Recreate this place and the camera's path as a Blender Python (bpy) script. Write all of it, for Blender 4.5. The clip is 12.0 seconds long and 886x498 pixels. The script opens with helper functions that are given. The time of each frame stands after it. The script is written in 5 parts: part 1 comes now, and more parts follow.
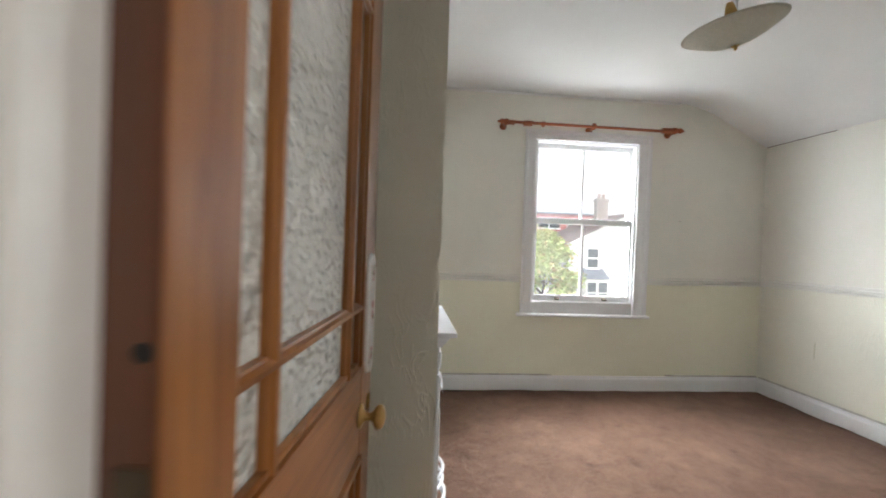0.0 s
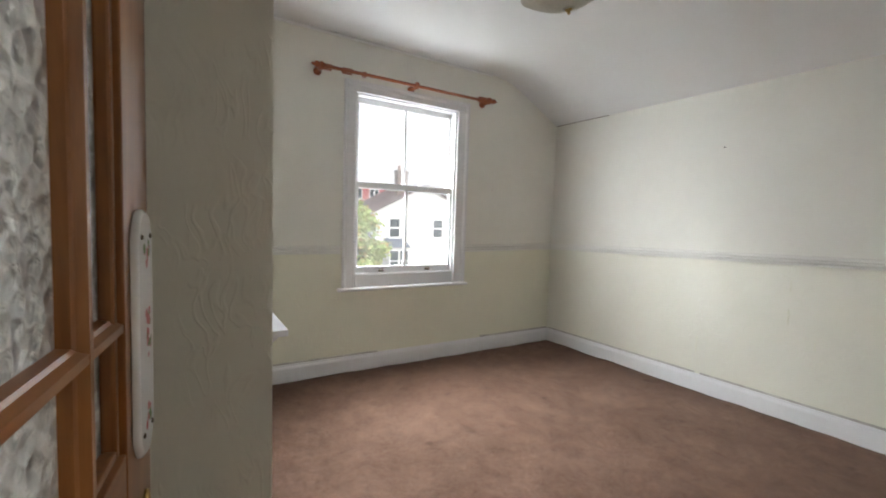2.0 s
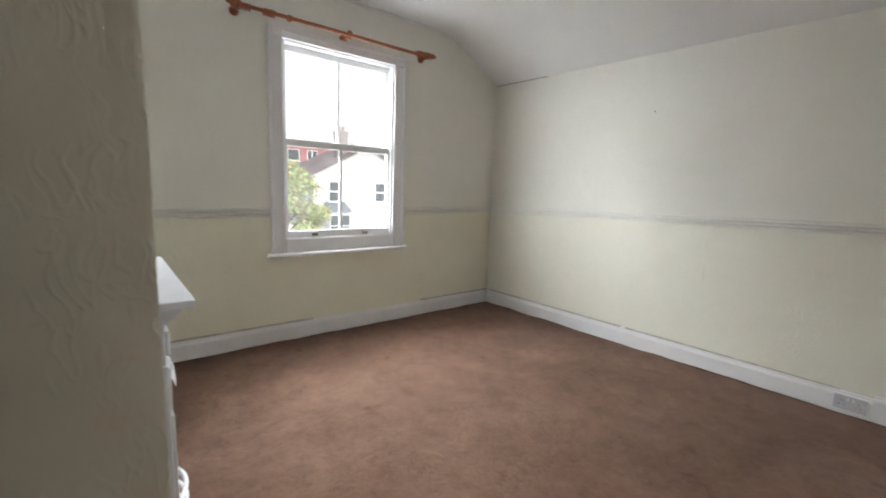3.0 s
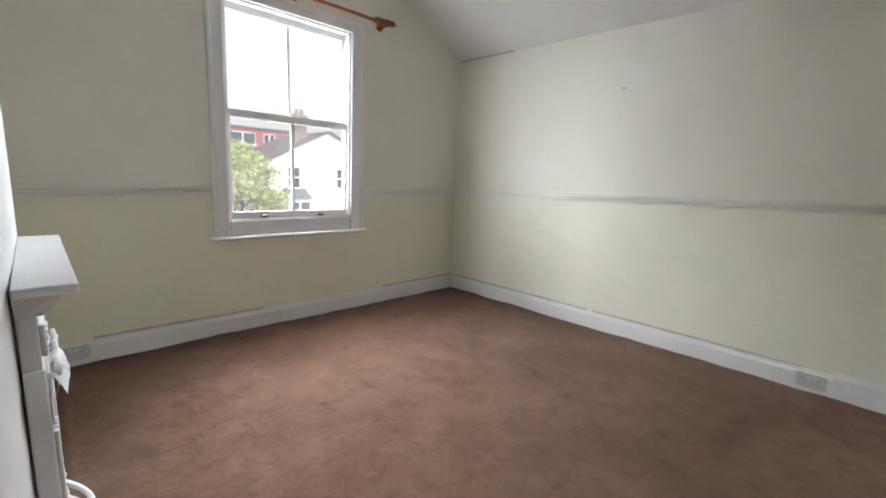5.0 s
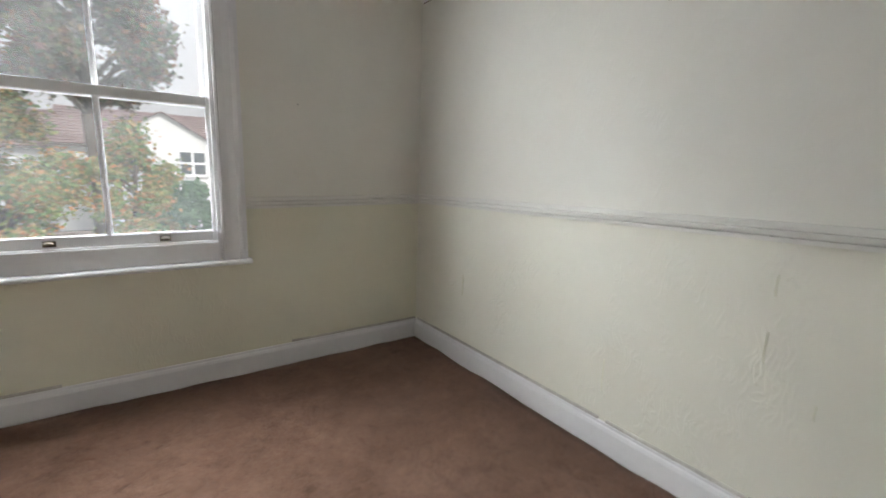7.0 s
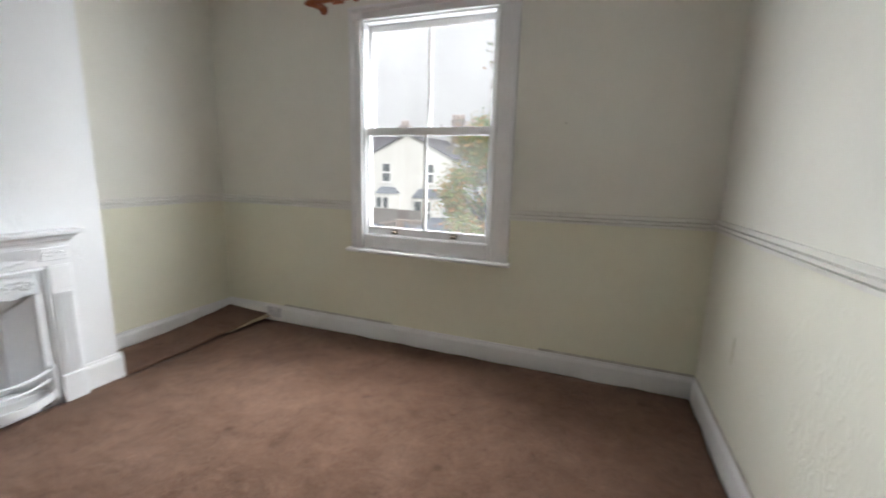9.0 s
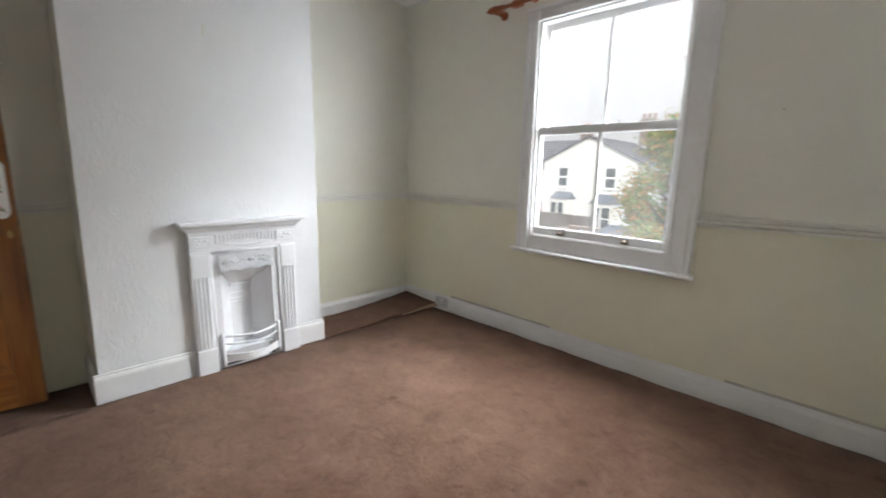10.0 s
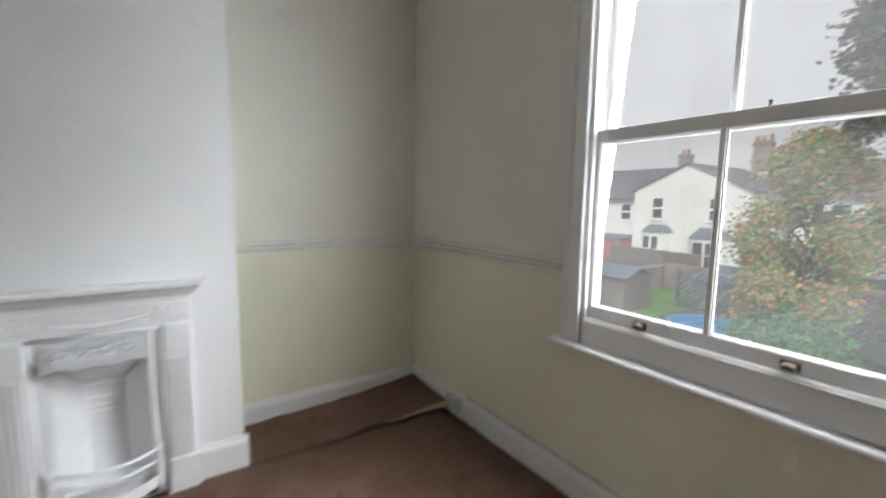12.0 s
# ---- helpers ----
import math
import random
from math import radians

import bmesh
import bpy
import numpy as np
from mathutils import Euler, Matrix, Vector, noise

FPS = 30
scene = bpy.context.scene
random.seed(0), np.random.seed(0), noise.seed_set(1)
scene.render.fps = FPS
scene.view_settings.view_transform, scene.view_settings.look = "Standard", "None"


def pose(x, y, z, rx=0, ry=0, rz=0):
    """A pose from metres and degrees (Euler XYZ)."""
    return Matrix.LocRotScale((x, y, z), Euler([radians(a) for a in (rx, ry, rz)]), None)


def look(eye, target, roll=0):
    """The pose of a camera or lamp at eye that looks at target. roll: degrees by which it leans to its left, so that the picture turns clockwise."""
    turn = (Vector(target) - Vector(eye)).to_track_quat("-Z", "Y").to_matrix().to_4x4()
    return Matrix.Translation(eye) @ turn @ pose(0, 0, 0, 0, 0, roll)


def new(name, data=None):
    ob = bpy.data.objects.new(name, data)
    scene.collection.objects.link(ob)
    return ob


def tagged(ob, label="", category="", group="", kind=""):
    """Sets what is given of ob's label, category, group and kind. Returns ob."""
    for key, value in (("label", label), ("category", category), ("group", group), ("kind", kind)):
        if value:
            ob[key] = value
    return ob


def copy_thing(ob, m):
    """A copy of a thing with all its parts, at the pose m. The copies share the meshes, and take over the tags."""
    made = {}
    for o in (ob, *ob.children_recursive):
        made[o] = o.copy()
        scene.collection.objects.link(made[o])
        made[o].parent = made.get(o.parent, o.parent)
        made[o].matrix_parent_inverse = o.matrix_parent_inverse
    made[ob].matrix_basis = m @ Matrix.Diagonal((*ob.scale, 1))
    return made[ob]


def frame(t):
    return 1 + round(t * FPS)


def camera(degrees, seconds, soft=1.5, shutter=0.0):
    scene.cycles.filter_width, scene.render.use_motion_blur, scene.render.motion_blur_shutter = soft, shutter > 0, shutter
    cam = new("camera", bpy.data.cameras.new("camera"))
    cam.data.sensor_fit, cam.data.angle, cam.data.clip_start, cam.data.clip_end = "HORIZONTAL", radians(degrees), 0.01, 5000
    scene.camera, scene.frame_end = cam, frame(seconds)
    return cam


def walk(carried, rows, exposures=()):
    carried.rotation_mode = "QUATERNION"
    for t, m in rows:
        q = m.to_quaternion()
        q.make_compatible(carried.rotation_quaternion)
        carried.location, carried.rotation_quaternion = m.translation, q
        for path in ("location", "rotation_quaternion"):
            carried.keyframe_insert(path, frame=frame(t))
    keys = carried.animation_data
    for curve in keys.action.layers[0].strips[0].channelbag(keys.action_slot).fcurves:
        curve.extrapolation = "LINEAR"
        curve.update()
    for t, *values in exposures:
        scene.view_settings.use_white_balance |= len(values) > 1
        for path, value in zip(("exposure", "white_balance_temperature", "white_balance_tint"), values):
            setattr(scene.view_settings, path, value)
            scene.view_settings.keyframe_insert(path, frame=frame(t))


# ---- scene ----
cam = camera(92.9, 12.0, soft=1.7, shutter=0.5)
EXPOSURES = [(0.0, 1.78), (0.5, 1.72), (1.5, 1.6), (5.0, 1.53), (6.5, 1.34), (8.5, 1.26), (10.5, 1.43), (11.5, 1.22), (12.0, 0.93)]
PATH = [
    (0, (0.436, 0.535, 1.279), (0.611, 2.527, 1.254), 2.1),
    (0.5, (0.454, 0.865, 1.241), (0.824, 2.83, 1.229), 2.1),
    (1, (0.435, 0.975, 1.225), (1.056, 2.877, 1.211), 1.9),
    (1.5, (0.419, 0.975, 1.226), (1.303, 2.769, 1.178), 2.0),
    (2, (0.399, 0.956, 1.249), (1.446, 2.656, 1.117), 1.9),
    (2.5, (0.403, 0.964, 1.246), (1.549, 2.587, 1.021), 2.1),
    (3, (0.474, 0.994, 1.232), (1.732, 2.522, 0.942), 2.2),
    (3.2, (0.502, 1.023, 1.226), (1.806, 2.508, 0.918), 2.2),
    (4.8, (0.562, 1.095, 1.175), (1.978, 2.468, 0.842), 2.4),
    (5, (0.601, 1.126, 1.163), (1.981, 2.533, 0.823), 2.6),
    (5.5, (0.841, 1.338, 1.168), (2.108, 2.844, 0.81), 2.4),
    (6, (1.166, 1.559, 1.201), (2.411, 3.083, 0.847), 2.3),
    (6.5, (1.683, 1.627, 1.203), (2.956, 3.127, 0.843), 2.0),
    (8.3, (3.039, 1.676, 1.301), (2.948, 3.632, 0.895), 1.7),
    (8.5, (3.104, 1.666, 1.308), (2.817, 3.604, 0.905), 1.5),
    (9, (3.196, 1.566, 1.279), (2.488, 3.399, 0.905), 1.5),
    (9.5, (3.259, 1.531, 1.275), (2.163, 3.162, 0.905), 1.4),
    (10, (3.254, 1.587, 1.246), (1.875, 2.988, 0.875), 1.2),
    (10.5, (3.166, 1.782, 1.272), (1.591, 2.958, 0.902), 1.0),
    (11, (3.107, 2.112, 1.269), (1.453, 3.171, 0.891), 0.8),
    (11.5, (2.918, 2.415, 1.241), (1.197, 3.363, 0.867), 0.9),
    (12, (2.637, 2.779, 1.272), (0.992, 3.892, 1.039), 0.8),
]
walk(cam, [(t, look(eye, target, roll)) for t, eye, target, roll in PATH], exposures=EXPOSURES)

# ---- world and light: an overcast day ----
SUN_UP, SUN_ROUND = 38.0, 150.0
world = bpy.data.worlds.new("overcast")
scene.world = world
world.use_nodes = True
wn, wl = world.node_tree.nodes, world.node_tree.links
wn.clear()
sky = wn.new("ShaderNodeTexSky")
sky.sky_type, sky.sun_disc = "NISHITA", False
sky.sun_elevation, sky.sun_rotation = radians(SUN_UP), radians(SUN_ROUND)
sky.air_density, sky.dust_density, sky.ozone_density = 1.0, 6.0, 1.0
grey = wn.new("ShaderNodeHueSaturation")
grey.inputs["Saturation"].default_value = 0.12
back = wn.new("ShaderNodeBackground")
back.inputs["Strength"].default_value = 0.066
wout = wn.new("ShaderNodeOutputWorld")
wl.new(sky.outputs["Color"], grey.inputs["Color"])
cloud = wn.new("ShaderNodeMix")
cloud.data_type = "RGBA"
cloud.inputs["Factor"].default_value = 0.75
cloud.inputs["B"].default_value = (4.7, 4.75, 4.85, 1)
wl.new(grey.outputs["Color"], cloud.inputs["A"])
wl.new(cloud.outputs["Result"], back.inputs["Color"])
wl.new(back.outputs["Background"], wout.inputs["Surface"])
sun = new("sun", bpy.data.lights.new("sun", "SUN"))
sun.data.energy, sun.data.angle, sun.data.color = 1.1, radians(20), (1.0, 0.97, 0.92)
sun.matrix_world = pose(0, 0, 30, 90 - SUN_UP, 0, 180 - SUN_ROUND)


def daylight(name, centre, target, wide, high, energy, colour=(0.93, 0.972, 1.0)):
    """An area lamp by a window's opening that stands in for the sky's light."""
    lamp = new(name, bpy.data.lights.new(name, "AREA"))
    lamp.data.shape, lamp.data.size, lamp.data.size_y = "RECTANGLE", wide, high
    lamp.data.energy, lamp.data.color = energy, colour
    lamp.matrix_world = look(centre, target)


PANES = (2.03, 4.3, 1.52)
daylight("daylight_above", (2.03, 5.3, 3.25), PANES, 2.4, 1.4, 97)
daylight("daylight_below", (2.03, 5.2, -0.2), PANES, 2.4, 1.4, 14)
daylight("daylight_east", (5.85, 6.5, 2.1), PANES, 3.5, 3.0, 222)
daylight("daylight_west", (-1.78, 6.5, 2.3), PANES, 3.5, 3.0, 250)
daylight("daylight_high_east", (4.3, 9.0, 5.5), PANES, 4.6, 2.6, 555)
daylight("daylight_high_west", (-0.3, 9.0, 5.5), PANES, 4.6, 2.6, 305)
# added lamp in an unseen landing opening, brightens the door and jamb
daylight("landing_fill", (2.27, -0.4, 1.55), (0.4, 0.9, 1.3), 0.5, 0.8, 5.6, (1.0, 0.94, 0.85))


# ---- materials ----
def shader(name, base, rough=0.6, metal=0.0, specular=0.5):
    m = bpy.data.materials.new(name)
    m.use_nodes = True
    b = m.node_tree.nodes["Principled BSDF"]
    b.inputs["Base Color"].default_value = (*base, 1)
    b.inputs["Roughness"].default_value = rough
    b.inputs["Metallic"].default_value = metal
    b.inputs["Specular IOR Level"].default_value = specular
    return m, m.node_tree.nodes, m.node_tree.links, b


def place_of(nodes, links, stretch=(1, 1, 1)):
    co = nodes.new("ShaderNodeTexCoord")
    mp = nodes.new("ShaderNodeMapping")
    mp.inputs["Scale"].default_value = stretch
    links.new(co.outputs["Object"], mp.inputs["Vector"])
    return mp.outputs["Vector"]


def noise_of(nodes, links, vec, scale, detail=4, rough=0.55, twist=0.0):
    n = nodes.new("ShaderNodeTexNoise")
    n.inputs["Scale"].default_value, n.inputs["Detail"].default_value = scale, detail
    n.inputs["Roughness"].default_value, n.inputs["Distortion"].default_value = rough, twist
    links.new(vec, n.inputs["Vector"])
    return n.outputs["Fac"]


def ramp_of(nodes, links, fac, stops):
    r = nodes.new("ShaderNodeValToRGB")
    while len(r.color_ramp.elements) < len(stops):
        r.color_ramp.elements.new(0.5)
    for e, (at, c) in zip(r.color_ramp.elements, stops):
        e.position, e.color = at, (*c, 1)
    links.new(fac, r.inputs["Fac"])
    return r.outputs["Color"]


def blend(nodes, links, a, b, fac, kind="MIX"):
    x = nodes.new("ShaderNodeMix")
    x.data_type, x.blend_type = "RGBA", kind
    for value, socket in ((a, x.inputs["A"]), (b, x.inputs["B"]), (fac, x.inputs["Factor"])):
        if isinstance(value, (int, float)):
            socket.default_value = value
        elif isinstance(value, tuple):
            socket.default_value = (*value, 1)
        else:
            links.new(value, socket)
    return x.outputs["Result"]


def bump_of(nodes, links, b, height, strength=0.3, distance=0.01):
    n = nodes.new("ShaderNodeBump")
    n.inputs["Strength"].default_value, n.inputs["Distance"].default_value = strength, distance
    links.new(height, n.inputs["Height"])
    old = b.inputs["Normal"].links
    if old:
        links.new(old[0].from_socket, n.inputs["Normal"])
    links.new(n.outputs["Normal"], b.inputs["Normal"])


def speckled(name, dark, light, scale=6.0, fine=60.0, rough=0.6, relief=0.15, depth=0.003, stretch=(1, 1, 1), metal=0.0, specular=0.5, grit=0.88):
    """Two scales of variation between two colours, with a fine relief."""
    m, n, l, b = shader(name, light, rough, metal, specular)
    v = place_of(n, l, stretch)
    big = noise_of(n, l, v, scale, 5)
    small = noise_of(n, l, v, fine, 3)
    c = ramp_of(n, l, big, [(0.3, dark), (0.7, light)])
    d = ramp_of(n, l, small, [(0.25, (grit, grit, grit)), (0.75, (1.0, 1.0, 1.0))])
    l.new(blend(n, l, c, d, 1.0, "MULTIPLY"), b.inputs["Base Color"])
    bump_of(n, l, b, small, relief, depth)
    return m


def wallpaper(name, dark, light, emboss=0.35):
    """Painted embossed paper: wriggling upright strokes, faint hand marks."""
    m, n, l, b = shader(name, light, 0.62, 0, 0.3)
    v = place_of(n, l)
    big = noise_of(n, l, v, 1.3, 5)
    mid = noise_of(n, l, v, 9.0, 4)
    c = ramp_of(n, l, big, [(0.3, dark), (0.65, light)])
    d = ramp_of(n, l, mid, [(0.3, (0.985, 0.985, 0.985)), (0.6, (1, 1, 1))])
    l.new(blend(n, l, c, d, 1.0, "MULTIPLY"), b.inputs["Base Color"])
    # fronds: upright ridges, bent by a slow swirl
    swirl = n.new("ShaderNodeTexNoise")
    swirl.inputs["Scale"].default_value, swirl.inputs["Detail"].default_value = 7.0, 1.0
    l.new(v, swirl.inputs["Vector"])
    bent = n.new("ShaderNodeVectorMath")
    bent.operation = "MULTIPLY_ADD"
    bent.inputs[1].default_value = (0.1, 0.1, 0.06)
    l.new(swirl.outputs["Color"], bent.inputs[0])
    l.new(v, bent.inputs[2])
    up = n.new("ShaderNodeMapping")
    up.inputs["Scale"].default_value = (1, 1, 0.2)
    l.new(bent.outputs["Vector"], up.inputs["Vector"])
    stroke = noise_of(n, l, up.outputs["Vector"], 46.0, 1, 0.4, 0.6)
    edge = ramp_of(n, l, stroke, [(0.45, (0, 0, 0)), (0.51, (1, 1, 1)), (0.54, (1, 1, 1)), (0.61, (0, 0, 0))])
    patch = ramp_of(n, l, noise_of(n, l, v, 5.0, 2), [(0.46, (0.04, 0.04, 0.04)), (0.62, (1, 1, 1))])
    bump_of(n, l, b, blend(n, l, edge, patch, 1.0, "MULTIPLY"), emboss, 0.004)
    bump_of(n, l, b, noise_of(n, l, v, 1.6, 2), 0.16, 0.02)
    return m


def timber(name, dark, mid, light, along=(1, 1, 0.06), rough=0.32, knots=True):
    m, n, l, b = shader(name, mid, rough, 0, 0.5)
    v = place_of(n, l, along)
    grain = noise_of(n, l, v, 42.0, 6, 0.6, 0.6)
    broad = noise_of(n, l, v, 7.0, 3, 0.5, 1.2)
    c = ramp_of(n, l, blend(n, l, grain, broad, 0.5), [(0.33, dark), (0.5, mid), (0.69, light)])
    if knots:
        spots = n.new("ShaderNodeTexVoronoi")
        spots.inputs["Scale"].default_value = 5.0
        l.new(place_of(n, l, (1, 1, 0.55)), spots.inputs["Vector"])
        k = ramp_of(n, l, spots.outputs["Distance"], [(0.05, (0.25, 0.16, 0.12)), (0.13, (1, 1, 1))])
        c = blend(n, l, c, k, 1.0, "MULTIPLY")
    l.new(c, b.inputs["Base Color"])
    b.inputs["Coat Weight"].default_value, b.inputs["Coat Roughness"].default_value = 0.35, 0.2
    bump_of(n, l, b, grain, 0.12, 0.002)
    return m


def carpet_pile(name, dark, mid, light):
    m, n, l, b = shader(name, mid, 0.95, 0, 0.1)
    v = place_of(n, l)
    big = noise_of(n, l, v, 2.3, 6, 0.6, 0.5)
    blot = noise_of(n, l, v, 8.0, 5, 0.62, 0.3)
    pile = noise_of(n, l, v, 420.0, 2)
    c = ramp_of(n, l, big, [(0.25, dark), (0.5, mid), (0.75, light)])
    d = ramp_of(n, l, blot, [(0.3, (0.82, 0.8, 0.79)), (0.46, (0.97, 0.97, 0.97)), (0.7, (1.05, 1.05, 1.05))])
    tread = noise_of(n, l, v, 17.0, 6, 0.7, 0.6)
    d = blend(n, l, d, ramp_of(n, l, tread, [(0.28, (0.7, 0.68, 0.67)), (0.43, (0.97, 0.97, 0.97)), (0.7, (1.11, 1.11, 1.11))]), 1.0, "MULTIPLY")
    fleck = noise_of(n, l, v, 55.0, 3, 0.6, 0.5)
    d = blend(n, l, d, ramp_of(n, l, fleck, [(0.3, (0.84, 0.83, 0.82)), (0.5, (1, 1, 1)), (0.7, (1.07, 1.07, 1.07))]), 1.0, "MULTIPLY")
    e = ramp_of(n, l, pile, [(0.3, (0.82, 0.82, 0.82)), (0.7, (1.1, 1.1, 1.1))])
    stain = n.new("ShaderNodeTexVoronoi")
    stain.inputs["Scale"].default_value, stain.inputs["Randomness"].default_value = 3.2, 1.0
    l.new(v, stain.inputs["Vector"])
    spot = ramp_of(n, l, stain.outputs["Distance"], [(0.04, (0.55, 0.52, 0.5)), (0.11, (1, 1, 1))])
    c = blend(n, l, c, d, 1.0, "MULTIPLY")
    c = blend(n, l, c, spot, 0.7, "MULTIPLY")
    l.new(blend(n, l, c, e, 1.0, "MULTIPLY"), b.inputs["Base Color"])
    b.inputs["Sheen Weight"].default_value, b.inputs["Sheen Roughness"].default_value = 0.1, 0.5
    bump_of(n, l, b, pile, 0.7, 0.006)
    bump_of(n, l, b, blot, 0.6, 0.016)
    bump_of(n, l, b, tread, 0.7, 0.012)
    return m


def clear_glass(name, tint=(1, 1, 1), rough=0.0, dirt=0.0):
    m, n, l, b = shader(name, tint, rough, 0, 0.5)
    b.inputs["Transmission Weight"].default_value = 1.0
    b.inputs["IOR"].default_value = 1.45
    return m, n, l, b


PAPER_WHITE = wallpaper("white_embossed_paper", (0.765, 0.755, 0.69), (0.805, 0.795, 0.735), 0.2)
PAPER_FROND = wallpaper("frond_embossed_paper", (0.765, 0.755, 0.69), (0.805, 0.795, 0.735), 0.42)
PAPER_CREAM = wallpaper("cream_embossed_paper", (0.765, 0.755, 0.625), (0.81, 0.8, 0.668), 0.25)
# the same cream with stronger relief, less yellow to hold the direct skylight
PAPER_CREAM_LIT = wallpaper("lit_cream_paper", (0.77, 0.76, 0.665), (0.815, 0.806, 0.712), 0.42)
# bluish white for the breast's front: cool daylight put into the paint
PAPER_BREAST_LIT = wallpaper("skylit_white_paper", (0.79, 0.8, 0.82), (0.825, 0.835, 0.855), 0.3)
CEILING_PAINT = speckled("ceiling_paint", (0.79, 0.79, 0.78), (0.83, 0.83, 0.83), 1.6, 90, 0.7, 0.08, grit=0.98)
GLOSS_WHITE = speckled("white_gloss_paint", (0.77, 0.77, 0.78), (0.83, 0.83, 0.84), 3, 35, 0.3, 0.06, 0.001, grit=0.97)
IRON_WHITE = speckled("white_painted_iron", (0.8, 0.81, 0.84), (0.85, 0.86, 0.88), 9, 50, 0.42, 0.12, 0.002, grit=0.96)
CARPET = carpet_pile("brown_carpet", (0.148, 0.079, 0.051), (0.197, 0.11, 0.075), (0.252, 0.148, 0.107))
DARK_CARPET = carpet_pile("dark_brown_carpet", (0.11, 0.056, 0.038), (0.15, 0.081, 0.056), (0.185, 0.105, 0.075))
BACKING = speckled("jute_backing", (0.4, 0.3, 0.2), (0.6, 0.48, 0.34), 30, 200, 0.9, 0.5)
GREY_STRIP = speckled("grey_worn_paint", (0.42, 0.4, 0.36), (0.62, 0.6, 0.55), 12, 80, 0.6, 0.2, 0.001)
BOARDS = timber("old_floorboard", (0.05, 0.025, 0.015), (0.09, 0.045, 0.028), (0.13, 0.07, 0.04), (1, 0.06, 1), 0.6, False)
PINE = timber("stripped_pine", (0.12, 0.036, 0.008), (0.27, 0.102, 0.026), (0.4, 0.175, 0.05))
POLE_WOOD = timber("orange_stained_wood", (0.22, 0.05, 0.012), (0.36, 0.09, 0.022), (0.46, 0.14, 0.04), (0.06, 1, 1), 0.35, False)
BRASS = speckled("aged_brass", (0.42, 0.27, 0.1), (0.62, 0.43, 0.18), 20, 120, 0.28, 0.1, 0.001, metal=1.0)
BRONZE = speckled("dark_brass", (0.055, 0.036, 0.02), (0.1, 0.065, 0.034), 30, 120, 0.5, 0.1, 0.001, metal=0.2)
HEARTH = speckled("shaded_hearth", (0.03, 0.022, 0.018), (0.07, 0.05, 0.04), 20, 120, 0.8)
CERAMIC = shader("white_ceramic", (0.86, 0.86, 0.87), 0.12)[0]
ROSE = shader("rose_glaze", (0.6, 0.24, 0.26), 0.2)[0]
LEAF_GLAZE = shader("green_glaze", (0.22, 0.3, 0.16), 0.2)[0]
SOCKET_PLASTIC = speckled("greyed_socket_plastic", (0.56, 0.56, 0.6), (0.66, 0.66, 0.7), 14, 60, 0.4, 0.05, 0.001)
PLASTIC = shader("white_plastic", (0.8, 0.8, 0.79), 0.3)[0]
HOLE = shader("dark_hole", (0.015, 0.014, 0.013), 0.8)[0]
STEEL = shader("grey_steel", (0.35, 0.34, 0.33), 0.4, 1.0)[0]
SHADE = speckled("cream_shade_glass", (0.72, 0.69, 0.6), (0.8, 0.77, 0.68), 8, 60, 0.35, 0.05)
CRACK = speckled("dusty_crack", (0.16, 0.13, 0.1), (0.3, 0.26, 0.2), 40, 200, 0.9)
GLASS, _n, _l, _b = clear_glass("window_glass")
# a translucent film paints glare haze into the panes, patchy like dust
_haze = _n.new("ShaderNodeBsdfTranslucent")
_haze.inputs["Color"].default_value = (0.8, 0.82, 0.84, 1)
_mix = _n.new("ShaderNodeMixShader")
_patch = ramp_of(_n, _l, noise_of(_n, _l, place_of(_n, _l), 4.0, 4), [(0.3, (0.009, 0.009, 0.009)), (0.75, (0.022, 0.022, 0.022))])
_l.new(_patch, _mix.inputs["Fac"])
_l.new(_b.outputs["BSDF"], _mix.inputs[1])
_l.new(_haze.outputs["BSDF"], _mix.inputs[2])
_l.new(_mix.outputs["Shader"], _n["Material Output"].inputs["Surface"])
OBSCURE, _n, _l, _b = clear_glass("hammered_glass", (0.93, 0.96, 0.94), 0.06)
_b.inputs["IOR"].default_value = 1.8
# white diffuse share stands in for window light glittering on the relief
_glitter = _n.new("ShaderNodeBsdfDiffuse")
_glitter.inputs["Color"].default_value = (0.94, 0.97, 0.97, 1)
_mix = _n.new("ShaderNodeMixShader")
_mix.inputs["Fac"].default_value = 0.56
_l.new(_b.outputs["BSDF"], _mix.inputs[1])
_l.new(_glitter.outputs["BSDF"], _mix.inputs[2])
_l.new(_mix.outputs["Shader"], _n["Material Output"].inputs["Surface"])
_v = place_of(_n, _l)
_cells = _n.new("ShaderNodeTexVoronoi")
_cells.feature = "SMOOTH_F1"
_cells.inputs["Scale"].default_value, _cells.inputs["Smoothness"].default_value = 62.0, 0.4
_warp = _n.new("ShaderNodeMapping")
_l.new(_v, _warp.inputs["Vector"])
_l.new(_warp.outputs["Vector"], _cells.inputs["Vector"])
bump_of(_n, _l, _b, _cells.outputs["Distance"], 1.0, 0.024)
bump_of(_n, _l, _b, noise_of(_n, _l, _v, 85.0, 2, 0.5, 0.3), 1.0, 0.006)
_l.new(_b.inputs["Normal"].links[0].from_socket, _glitter.inputs["Normal"])


